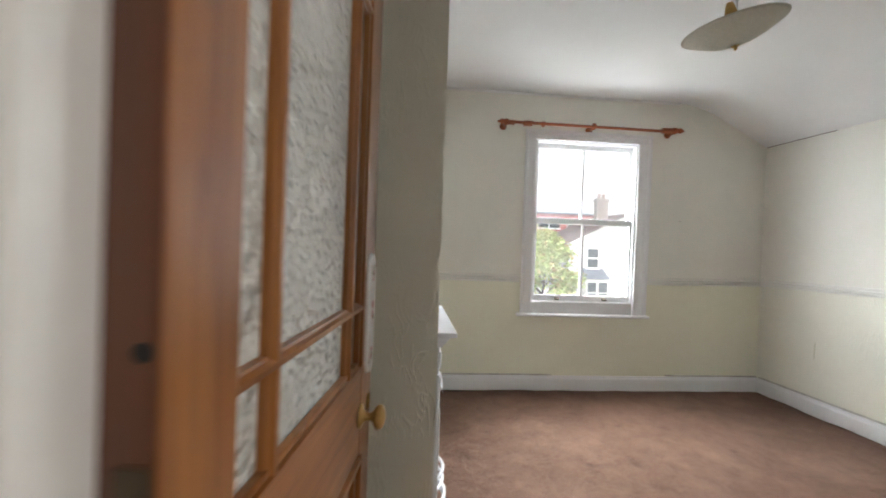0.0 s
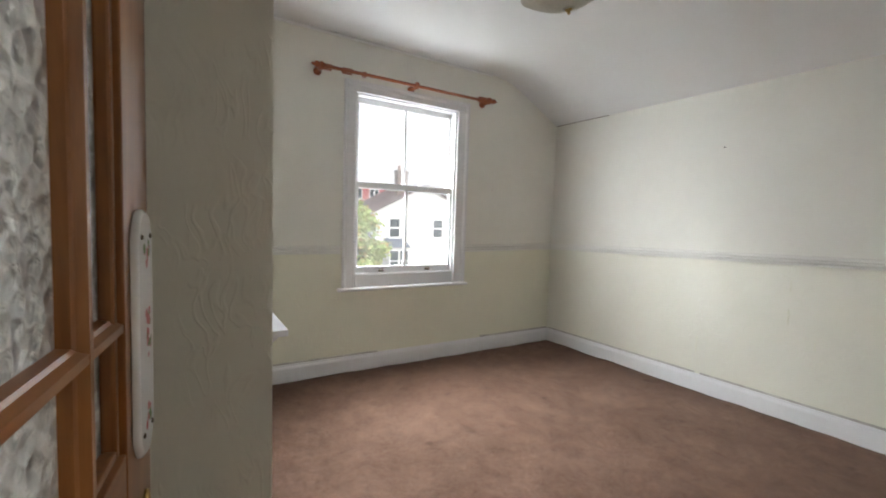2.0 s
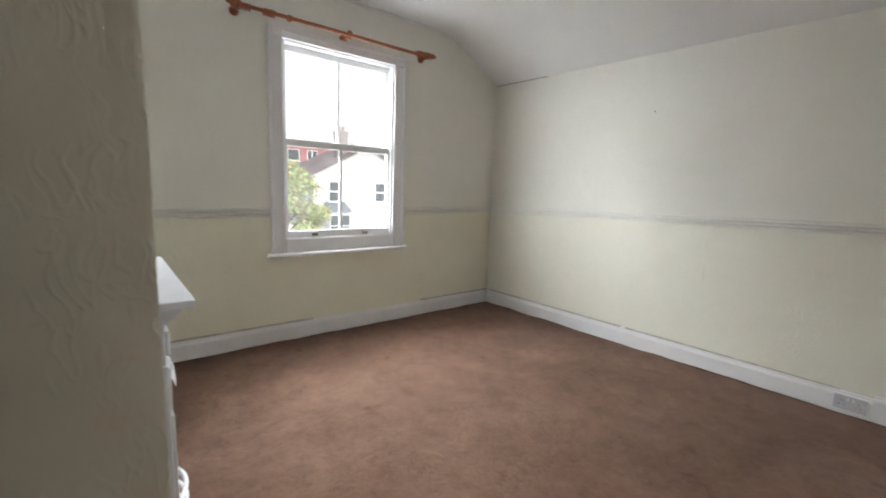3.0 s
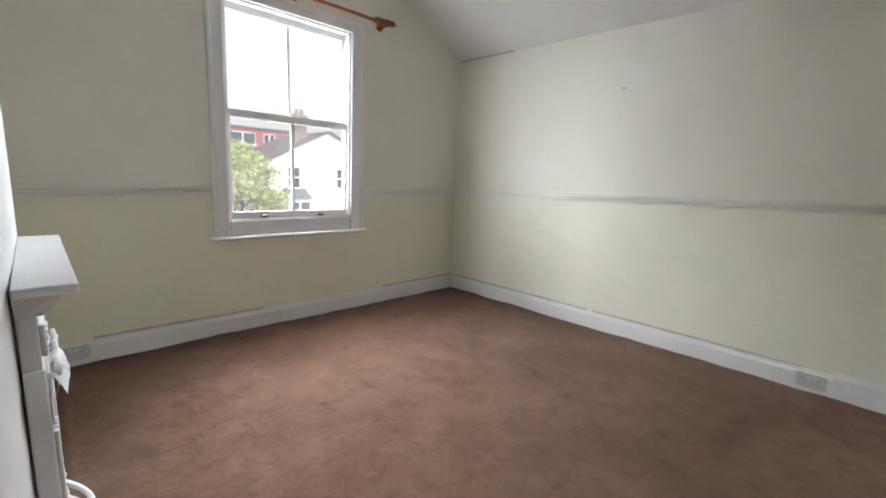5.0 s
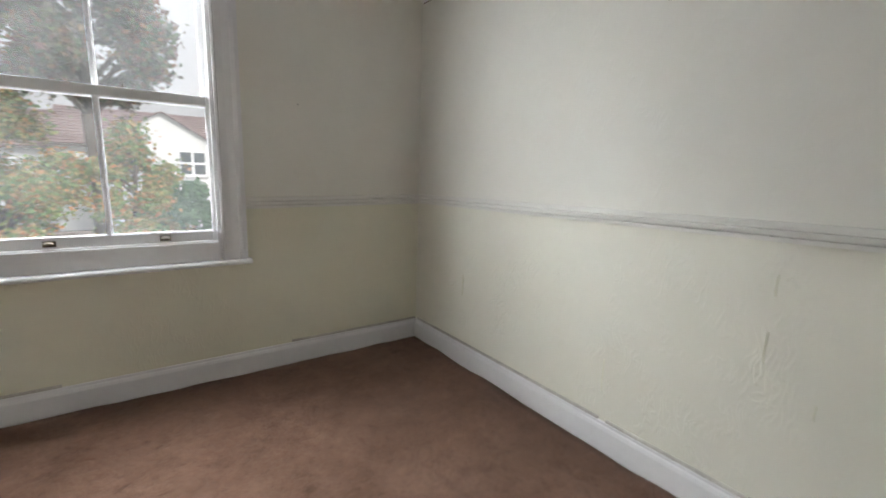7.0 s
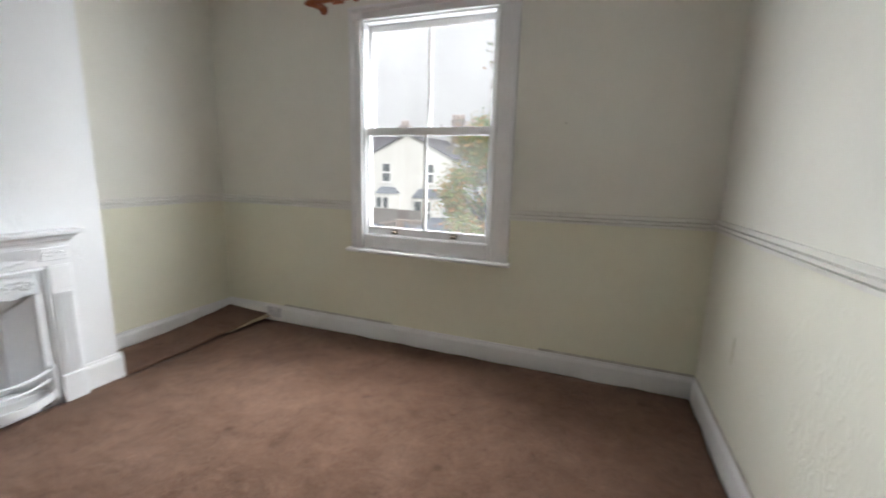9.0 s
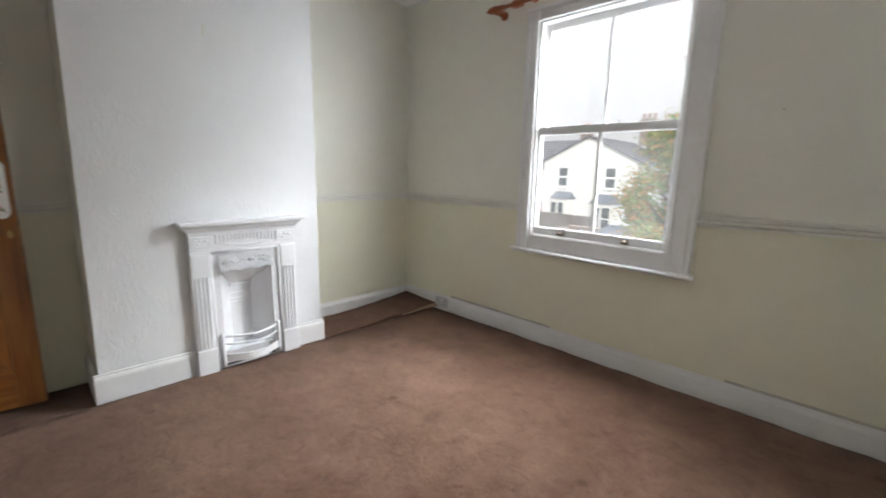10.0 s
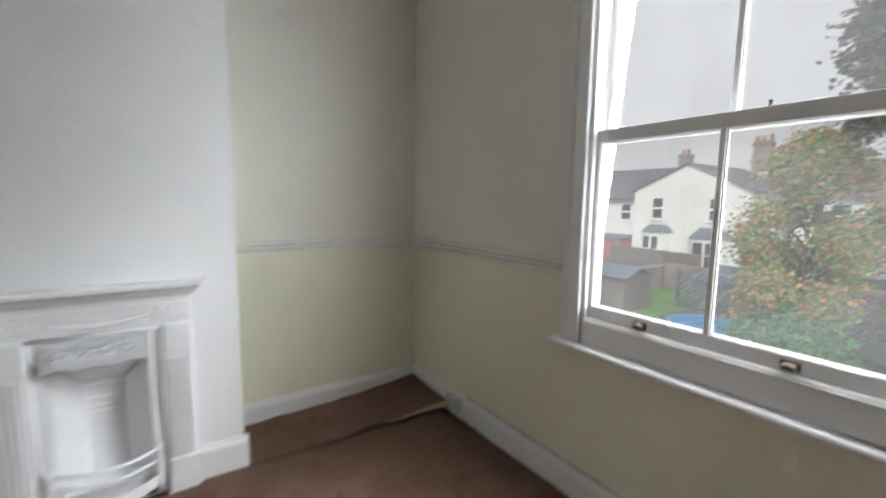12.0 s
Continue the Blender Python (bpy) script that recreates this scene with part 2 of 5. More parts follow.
# ---- mesh helpers ----
def box(bm, x0, x1, y0, y1, z0, z1, bevel=0.0, slot=0):
    made = bmesh.ops.create_cube(bm, size=1.0, matrix=Matrix.LocRotScale(((x0 + x1) / 2, (y0 + y1) / 2, (z0 + z1) / 2), None, (x1 - x0, y1 - y0, z1 - z0)))
    verts = made["verts"]
    faces = {f for v in verts for f in v.link_faces}
    for f in faces:
        f.material_index = slot
    if bevel:
        edges = list({e for v in verts for e in v.link_edges})
        bmesh.ops.bevel(bm, geom=edges, offset=bevel, segments=2, affect="EDGES", profile=0.6)
    return verts


def lathe(bm, profile, m=None, seg=20):
    """Turns (radius, height) pairs round the z axis of m."""
    m = m or Matrix()
    rings = []
    for r, z in profile:
        rings.append([bm.verts.new(m @ Vector((r * math.cos(2 * math.pi * i / seg), r * math.sin(2 * math.pi * i / seg), z))) for i in range(seg)])
    for a, b in zip(rings, rings[1:]):
        for i in range(seg):
            f = bm.faces.new((a[i], a[(i + 1) % seg], b[(i + 1) % seg], b[i]))
            f.smooth = True
    for ring, flip in ((rings[0], True), (rings[-1], False)):
        f = bm.faces.new(ring[::-1] if flip else ring)


def sweep(bm, profile, p0, p1, out, slot=0, steps=1):
    """A straight moulding: profile pairs (outwards, up) drawn from p0 to p1."""
    p0, p1, out = Vector(p0), Vector(p1), Vector(out)
    rings = [[bm.verts.new(p0.lerp(p1, k / steps) + out * d + Vector((0, 0, z))) for d, z in profile] for k in range(steps + 1)]
    n = len(profile)
    faces = []
    for a, b in zip(rings, rings[1:]):
        faces += [bm.faces.new((a[i], a[(i + 1) % n], b[(i + 1) % n], b[i])) for i in range(n)]
    faces += [bm.faces.new(rings[0][::-1]), bm.faces.new(rings[-1])]
    for f in faces:
        f.material_index = slot
    bmesh.ops.recalc_face_normals(bm, faces=faces)


def tube(bm, points, radius, seg=8):
    """A round bar through the points."""
    points = [Vector(p) for p in points]
    rings = []
    for i, p in enumerate(points):
        d = (points[min(i + 1, len(points) - 1)] - points[max(i - 1, 0)]).normalized()
        q = d.to_track_quat("Z", "Y")
        rings.append([bm.verts.new(p + q @ Vector((radius * math.cos(2 * math.pi * k / seg), radius * math.sin(2 * math.pi * k / seg), 0))) for k in range(seg)])
    for a, b in zip(rings, rings[1:]):
        for k in range(seg):
            bm.faces.new((a[k], a[(k + 1) % seg], b[(k + 1) % seg], b[k])).smooth = True
    bm.faces.new(rings[0][::-1])
    bm.faces.new(rings[-1])


def slab(bm, corners, thick, slot=0):
    """A flat plate: corners in order, thickened along the normal, downwards."""
    corners = [Vector(c) for c in corners]
    nrm = (corners[1] - corners[0]).cross(corners[2] - corners[1]).normalized() * thick
    a = [bm.verts.new(c) for c in corners]
    b = [bm.verts.new(c - nrm) for c in corners]
    n = len(a)
    faces = [bm.faces.new(a), bm.faces.new(b[::-1])]
    faces += [bm.faces.new((a[i], b[i], b[(i + 1) % n], a[(i + 1) % n])) for i in range(n)]
    for f in faces:
        f.material_index = slot
    return a


def part(name, bm, material, parent=None, label="", at=None):
    mesh = bpy.data.meshes.new(name)
    bm.to_mesh(mesh)
    bm.free()
    for mt in material if isinstance(material, (list, tuple)) else [material]:
        mesh.materials.append(mt)
    ob = new(name, mesh)
    ob.parent = parent
    if at is not None:
        ob.matrix_basis = at
    if label:
        ob["label"] = label
    return ob


def boxed(name, material, parent, *dims, bevel=0.0, label=""):
    bm = bmesh.new()
    box(bm, *dims, bevel=bevel)
    return part(name, bm, material, parent, label)


def thing(name, label, category, m=None, group="", kind=""):
    e = new(name)
    e.empty_display_size = 0.1
    if m is not None:
        e.matrix_basis = m
    return tagged(e, label, category, group, kind)


def structure(name, bm, material, label, category):
    return tagged(part(name, bm, material), label, category, kind="structure")


# ---- plan of the room, metres ----
WEST, EAST, SOUTH, NORTH = 0.18, 3.763, 0.87, 4.21
BREAST, BR_S, BR_N = 0.555, 1.777, 3.062
FLAT, EAVE, BEND = 2.64, 2.285, 3.08
DADO = 1.005


def east(y):
    """The long wall stands a little out of square."""
    return EAST + 0.024 * (NORTH - y)


def rail_z(y):
    """The dado rail on that wall climbs a little."""
    return DADO + 0.012 + 0.024 * (NORTH - y)


WIN_L, WIN_R, WIN_B, WIN_T = 1.555, 2.503, 0.70, 2.235
DOOR_L, DOOR_R, DOOR_T = 0.222, 1.03, 2.01
FIRE_S, FIRE_N, FIRE_T = 2.40, 2.725, 0.63

# walls; cream below the dado rail, white above
bm = bmesh.new()
for x0, x1, z0, z1 in ((WEST - 0.3, WIN_L, 0, DADO), (WIN_R, EAST + 0.3, 0, DADO), (WIN_L, WIN_R, -0.3, WIN_B)):
    box(bm, x0, x1, NORTH, NORTH + 0.105, z0 if z0 < 0 else -0.3, z1, slot=1)
for x0, x1, z0, z1 in ((WEST - 0.3, WIN_L, DADO, 2.9), (WIN_R, EAST + 0.3, DADO, 2.9), (WIN_L, WIN_R, WIN_T, 2.9)):
    box(bm, x0, x1, NORTH, NORTH + 0.105, z0, z1)
structure("wall_north", bm, [PAPER_WHITE, PAPER_CREAM], "window wall in white paper above a cream dado", "wall")
bm = bmesh.new()
for z0, z1, k in ((-0.3, DADO + 0.012, 1), (DADO + 0.012, 2.9, 0)):
    y0, y1 = SOUTH - 0.13, NORTH
    low0, low1 = (z0, z0) if k else (rail_z(y0), rail_z(y1))
    top0, top1 = (rail_z(y0), rail_z(y1)) if k else (z1, z1)
    slab(bm, [(east(y0), y0, low0), (east(y0), y0, top0), (east(y1), y1, top1), (east(y1), y1, low1)], 0.25, slot=k)
structure("wall_east", bm, [PAPER_WHITE, PAPER_CREAM_LIT], "long plain wall in white paper above a cream dado", "wall")
bm = bmesh.new()
box(bm, WEST - 0.25, WEST, SOUTH - 0.13, NORTH, -0.3, DADO, slot=1)
box(bm, WEST - 0.25, WEST, SOUTH - 0.13, NORTH, DADO, 2.9)
structure("wall_west", bm, [PAPER_WHITE, PAPER_CREAM], "alcove wall in white paper above a cream dado", "wall")
bm = bmesh.new()
box(bm, DOOR_R, 3.9, SOUTH - 0.13, SOUTH, -0.3, DADO, slot=1)
box(bm, DOOR_R, 3.9, SOUTH - 0.13, SOUTH, DADO, 2.9)
box(bm, WEST, DOOR_L, SOUTH - 0.13, SOUTH, -0.3, 2.9)
box(bm, DOOR_L, DOOR_R, SOUTH - 0.13, SOUTH, DOOR_T, 2.9)
structure("wall_south", bm, [PAPER_WHITE, PAPER_CREAM], "wall with the doorway, white paper above cream", "wall")
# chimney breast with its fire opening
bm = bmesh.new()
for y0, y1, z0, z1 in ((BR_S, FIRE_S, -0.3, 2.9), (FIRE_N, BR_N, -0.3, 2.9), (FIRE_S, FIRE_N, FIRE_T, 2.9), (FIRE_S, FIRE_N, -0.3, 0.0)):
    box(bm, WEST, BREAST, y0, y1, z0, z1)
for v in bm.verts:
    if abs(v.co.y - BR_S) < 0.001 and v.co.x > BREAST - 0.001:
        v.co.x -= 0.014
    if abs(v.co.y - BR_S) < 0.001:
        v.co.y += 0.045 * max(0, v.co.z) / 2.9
# side faces creamier than the front: warm bounced shade painted in
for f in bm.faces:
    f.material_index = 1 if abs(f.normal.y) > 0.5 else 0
structure("chimney_breast", bm, [PAPER_BREAST_LIT, PAPER_FROND], "chimney breast in white embossed paper, front tinted as skylit", "wall")
# landing behind the doorway, with an unseen opening added for the lamp
bm = bmesh.new()
for y0, y1, z0, z1 in ((-1.6, -0.7, -0.3, 2.9), (-0.1, SOUTH - 0.13, -0.3, 2.9), (-0.7, -0.1, -0.3, 1.1), (-0.7, -0.1, 2.0, 2.9)):
    box(bm, 2.2, 2.4, y0, y1, z0, z1)
box(bm, WEST - 0.25, WEST, -1.6, SOUTH - 0.13, -0.3, 2.9)
box(bm, WEST - 0.25, 2.4, -1.8, -1.6, -0.3, 2.9)
structure("wall_landing", bm, PAPER_WHITE, "plain white landing walls with an unseen opening added for light", "wall")

# ceiling: flat, then bending down a slope to the east wall
bm = bmesh.new()
section = [(WEST - 0.2, FLAT)]
for k in range(9):
    a = k / 8
    section.append((BEND - 0.18 + 0.36 * a, FLAT - 0.075 * a * a - 0.02 * a))
section += [(EAST, EAVE), (EAST + 0.1, EAVE - 0.05)]
lower = [[bm.verts.new((x + (east(y) - EAST if x >= EAST else 0), y, z)) for x, z in section] for y in (SOUTH - 0.1, NORTH + 0.1)]
upper = [[bm.verts.new((x + (east(y) - EAST if x >= EAST else 0), y, z + 0.12)) for x, z in section] for y in (SOUTH - 0.1, NORTH + 0.1)]
for i in range(len(section) - 1):
    bm.faces.new((lower[0][i], lower[1][i], lower[1][i + 1], lower[0][i + 1])).smooth = True
    bm.faces.new((upper[0][i + 1], upper[1][i + 1], upper[1][i], upper[0][i])).smooth = True
structure("ceiling", bm, CEILING_PAINT, "white ceiling with a slope bending down to one wall", "ceiling")
bm = bmesh.new()
box(bm, WEST - 0.25, 2.4, -1.8, SOUTH - 0.1, 2.55, 2.7)
structure("ceiling_landing", bm, CEILING_PAINT, "plain white landing ceiling", "ceiling")
# unseen slab added over the rooms so that no sky leaks in
bm = bmesh.new()
box(bm, WEST - 0.3, EAST + 0.3, -1.9, NORTH + 0.28, 2.9, 3.0)
structure("sky_block", bm, BOARDS, "unseen slab that keeps sky light out of the room", "roof")

# floor boards under the carpets
bm = bmesh.new()
box(bm, WEST - 0.25, EAST + 0.3, -1.8, NORTH + 0.05, -0.3, -0.03)
structure("floor", bm, BOARDS, "dark old floorboards under the carpet", "floor")


def edge_x(y):
    """The cut edge of the room's carpet across the alcove."""
    a = max(0, (y - BR_N) / (NORTH - BR_N))
    return 0.582 + 0.025 * a + 0.026 * noise.noise(Vector((3, y * 5, 0)))


# carpets: the room's piece, the strips in the alcoves, the landing piece
bm = bmesh.new()
nx, ny = 60, 60
x_at = lambda j: BREAST + 0.02 + (EAST - 0.024 - BREAST - 0.02) * j / nx
y_at = lambda i: SOUTH + 0.004 + (NORTH - 0.024 - SOUTH - 0.004) * i / ny
grid = [[None] * (nx + 1) for _ in range(ny + 1)]
for i in range(ny + 1):
    for j in range(nx + 1):
        y = y_at(i)
        x = x_at(j) + (east(y) - EAST) * (j / nx) ** 2
        z = 0.004 * noise.noise(Vector((x * 2.5, y * 2.5, 0))) - 0.002
        if i == ny:
            y += 0.011 * noise.noise(Vector((x * 6, 1, 0))) - 0.004
        if j == nx:
            x += 0.012 * noise.noise(Vector((1, y * 5, 0))) - 0.004
        if i == ny or j == nx:
            z += 0.012 * max(0, noise.noise(Vector((x * 4.5, y * 4.5, 2.7)))) + 0.003
        if j <= 3 and y > BR_N:
            x = max(x, edge_x(y) - 0.03 + 0.02 * j)
            z -= 0.003
        grid[i][j] = bm.verts.new((x, y, z))
for i in range(ny):
    for j in range(nx):
        bm.faces.new((grid[i][j], grid[i][j + 1], grid[i + 1][j + 1], grid[i + 1][j])).smooth = True
rim = [e for e in bm.edges if e.is_boundary]
skirt = bmesh.ops.extrude_edge_only(bm, edges=rim)["geom"]
for v in skirt:
    if isinstance(v, bmesh.types.BMVert):
        v.co.z -= 0.014
tagged(part("carpet", bm, CARPET), "worn brown fitted carpet with faint stains", "carpet")
bm = bmesh.new()
made = bmesh.ops.create_grid(bm, x_segments=20, y_segments=30, size=0.5, matrix=Matrix.LocRotScale(((WEST + 0.015 + BREAST + 0.018) / 2, (SOUTH - 0.13 + BR_S) / 2, -0.02), None, (BREAST + 0.003 - WEST, BR_S - SOUTH + 0.13, 1)))
for v in made["verts"]:
    v.co.z += 0.006 * noise.noise(v.co * 5)
bmesh.ops.solidify(bm, geom=bm.faces[:], thickness=0.01)
for f in bm.faces:
    f.smooth = True
tagged(part("alcove_carpet", bm, DARK_CARPET), "darker brown carpet strip behind the open door", "carpet")


def lip_z(y):
    """The strip's cut edge curls up towards the window wall."""
    a = max(0, (y - BR_N - 0.1) / (NORTH - BR_N - 0.1))
    return 0.008 + 0.044 * a ** 1.6 + 0.004 * noise.noise(Vector((2, y * 9, 0)))


bm = bmesh.new()
nu, nv = 24, 40
strip = []
for i in range(nv + 1):
    y = BR_N + 0.004 + (NORTH - 0.02 - BR_N - 0.004) * i / nv
    far = (i / nv) ** 3
    row = []
    for j in range(nu + 1):
        u = j / nu
        x = WEST + 0.02 + (edge_x(y) - WEST - 0.02) * u
        z = lip_z(y) * (0.6 + 0.4 * u) + 0.03 * far * (1 - u) ** 1.5 + 0.012 * (1 - u) * (0.5 + noise.noise(Vector((1, y * 5, 0)))) + 0.004 * noise.noise(Vector((x * 8, y * 8, 4)))
        row.append(bm.verts.new((x, y, z)))
    strip.append(row)
for i in range(nv):
    for j in range(nu):
        bm.faces.new((strip[i][j], strip[i][j + 1], strip[i + 1][j + 1], strip[i + 1][j])).smooth = True
for q in bmesh.ops.extrude_edge_only(bm, edges=[e for e in bm.edges if e.is_boundary])["geom"]:
    if isinstance(q, bmesh.types.BMVert):
        q.co.z -= 0.01
tagged(part("alcove_carpet", bm, CARPET), "loose brown carpet strip curling up beside the chimney breast", "carpet")
bm = bmesh.new()
box(bm, WEST, 2.2, -1.6, SOUTH - 0.13, -0.03, -0.004)
tagged(part("landing_carpet", bm, CARPET), "brown carpet on the landing", "carpet")
# the curled cut edge that shows the backing
bm = bmesh.new()
for k in range(18):
    ya, yb = (3.8 + (NORTH - 0.022 - 3.8) * q / 18 for q in (k, k + 1))
    wa, wb = (0.003 + 0.034 * ((q - 3.8) / 0.39) ** 1.5 for q in (ya, yb))
    slab(bm, [(edge_x(ya) - 0.006, ya, lip_z(ya) - 0.008), (edge_x(yb) - 0.006, yb, lip_z(yb) - 0.008), (edge_x(yb) + wb, yb, lip_z(yb) - 0.012 - wb * 0.45), (edge_x(ya) + wa, ya, lip_z(ya) - 0.012 - wa * 0.45)], 0.004)
bmesh.ops.recalc_face_normals(bm, faces=bm.faces[:])
bmesh.ops.remove_doubles(bm, verts=bm.verts[:], dist=0.001)
tagged(part("carpet_edge", bm, BACKING), "curled cut carpet edge showing pale jute backing", "carpet edge")

# ---- skirting and dado rail ----
BOARD = [(0, -0.06), (0.018, -0.06), (0.018, 0.098), (0.013, 0.112), (0.008, 0.116), (0.006, 0.128), (0, 0.13)]
TALL = [(d, z if z < 0.05 else z + 0.022) for d, z in BOARD]
RAIL = [(0, -0.031), (0.016, -0.031), (0.018, -0.016), (0.002, -0.0145), (0.002, -0.008), (0.024, -0.0065), (0.026, 0.006), (0.002, 0.008), (0.002, 0.017), (0.014, 0.018), (0.015, 0.031), (0, 0.032)]


def skirting(name, runs, label, shape=BOARD):
    bm = bmesh.new()
    for p0, p1, out in runs:
        sweep(bm, shape, p0, p1, out)
    return structure(name, bm, GLOSS_WHITE, label, "skirting board")


skirting("baseboard_north", [((WEST, NORTH, 0), (EAST, NORTH, 0), (0, -1, 0))], "white gloss skirting board with scuffed top")
skirting("baseboard_east", [((east(1.162), 1.162, 0), (east(NORTH - 0.018), NORTH - 0.018, 0), (-1, 0, 0))], "white gloss skirting board along the long wall")
skirting("baseboard_east_end", [((east(SOUTH), SOUTH, 0), (east(1.16), 1.16, 0), (-1, 0, 0))], "taller end piece of white skirting board", TALL)
skirting("baseboard_south", [((DOOR_R + 0.09, SOUTH, 0), (east(SOUTH) - 0.018, SOUTH, 0), (0, 1, 0))], "white gloss skirting board", TALL)
skirting("baseboard_alcove", [((WEST, BR_N + 0.018, -0.006), (WEST, NORTH - 0.018, -0.006), (1, 0, 0)), ((WEST, BR_N, -0.012), (BREAST, BR_N, -0.012), (0, 1, 0))], "white skirting board in the alcove")
skirting("baseboard_breast", [((BREAST - 0.011, BR_S - 0.016, 0), (BREAST, 2.232, 0), (1, 0, 0)), ((BREAST, 2.885, 0), (BREAST, BR_N + 0.018, 0), (1, 0, 0)), ((WEST, BR_S, 0), (BREAST - 0.011, BR_S, 0), (0, -1, 0))], "white skirting board round the chimney breast", TALL)


def dado(name, p0, p1, out):
    bm = bmesh.new()
    sweep(bm, RAIL, p0, p1, out)
    structure(name, bm, DADO_PAINT, "reeded dado rail painted cream white", "dado rail")


DADO_PAINT = speckled("dado_paint", (0.76, 0.75, 0.7), (0.81, 0.8, 0.76), 3, 40, 0.4, 0.05, 0.001, grit=0.98)
dado("trim_dado_north", (WEST, NORTH, DADO - 0.01), (1.45, NORTH, DADO - 0.01), (0, -1, 0))
dado("trim_dado_north_east", (2.615, NORTH, DADO - 0.005), (EAST, NORTH, DADO + 0.01), (0, -1, 0))
dado("trim_dado_east", (east(SOUTH), SOUTH, rail_z(SOUTH)), (east(NORTH - 0.022), NORTH - 0.022, rail_z(NORTH)), (-1, 0, 0))
dado("trim_dado_alcove", (WEST, BR_N, DADO - 0.005), (WEST, NORTH - 0.022, DADO - 0.005), (1, 0, 0))
dado("trim_dado_door_alcove", (WEST, SOUTH, DADO), (WEST, BR_S, DADO), (1, 0, 0))

# thin battens over the skirting, and the paper's edge under the ceiling
STRIP = [(0, 0), (0.008, 0), (0.01, 0.005), (0.006, 0.011), (0, 0.013)]
bm = bmesh.new()
for x0, x1 in ((0.79, 1.78), (2.86, EAST - 0.01)):
    sweep(bm, STRIP, (x0, NORTH, 0.133), (x1, NORTH, 0.131), (0, -1, 0))
structure("trim_batten_north", bm, GREY_STRIP, "thin grey unpainted batten over the skirting", "trim")
bm = bmesh.new()
for y0, y1 in ((1.3, 2.62), (2.66, NORTH - 0.03)):
    sweep(bm, STRIP, (east(y0), y0, 0.132), (east(y1), y1, 0.132), (-1, 0, 0))
structure("trim_batten_east", bm, GREY_STRIP, "thin grey unpainted batten over the skirting", "trim")
bm = bmesh.new()
sweep(bm, [(0, -0.016), (0.006, -0.016), (0.011, -0.008), (0.011, 0.004), (0, 0.004)], (WEST, NORTH, FLAT), (BEND - 0.2, NORTH, FLAT), (0, -1, 0))
structure("trim_ceiling", bm, CEILING_PAINT, "thin lip of paint under the ceiling", "trim")

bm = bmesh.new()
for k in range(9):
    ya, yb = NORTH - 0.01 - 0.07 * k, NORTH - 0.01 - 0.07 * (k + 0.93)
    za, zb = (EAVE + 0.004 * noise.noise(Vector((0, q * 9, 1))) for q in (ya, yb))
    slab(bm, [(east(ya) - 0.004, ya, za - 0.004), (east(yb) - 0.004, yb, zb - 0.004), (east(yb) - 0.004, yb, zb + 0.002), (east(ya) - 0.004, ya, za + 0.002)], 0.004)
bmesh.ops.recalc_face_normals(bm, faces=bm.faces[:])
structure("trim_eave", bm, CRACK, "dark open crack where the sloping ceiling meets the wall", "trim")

# ---- doorway lining and architraves ----
bm = bmesh.new()
for x0, x1 in ((DOOR_L - 0.02, DOOR_L + 0.004), (DOOR_R - 0.004, DOOR_R + 0.02)):
    box(bm, x0, x1, SOUTH - 0.132, SOUTH + 0.002, -0.02, DOOR_T, bevel=0.002)
box(bm, DOOR_L - 0.02, DOOR_R + 0.02, SOUTH - 0.132, SOUTH + 0.002, DOOR_T - 0.004, DOOR_T + 0.02, bevel=0.002)
box(bm, DOOR_L + 0.004, DOOR_L + 0.018, SOUTH - 0.11, SOUTH - 0.075, -0.02, DOOR_T - 0.006, bevel=0.003)
box(bm, DOOR_R - 0.018, DOOR_R - 0.004, SOUTH - 0.11, SOUTH - 0.075, -0.02, DOOR_T - 0.006, bevel=0.003)
structure("door_frame", bm, GLOSS_WHITE, "white gloss door lining and stops", "door frame")
ARCH = [(0, 0), (0.02, 0), (0.02, 0.02), (0.014, 0.03), (0.014, 0.045), (0.019, 0.055), (0.016, 0.075), (0, 0.08)]
bm = bmesh.new()
for y, s in ((SOUTH - 0.132, -1), (SOUTH + 0.002, 1)):
    for x, d in ((DOOR_L, -1), (DOOR_R, 1)):
        if s == 1 and d == -1:
            continue
        ring = [[bm.verts.new((x + d * w, y + s * t, z)) for t, w in ARCH] for z in (-0.02, DOOR_T + 0.08)]
        n = len(ARCH)
        for i in range(n):
            bm.faces.new((ring[0][i], ring[0][(i + 1) % n], ring[1][(i + 1) % n], ring[1][i]))
        bm.faces.new(ring[1])
bmesh.ops.recalc_face_normals(bm, faces=bm.faces[:])
structure("door_architrave", bm, GLOSS_WHITE, "white moulded architrave round the doorway", "architrave")

# ---- glazed pine door, standing open ----
LEAF, TALLNESS, THICK = 0.745, 1.985, 0.044


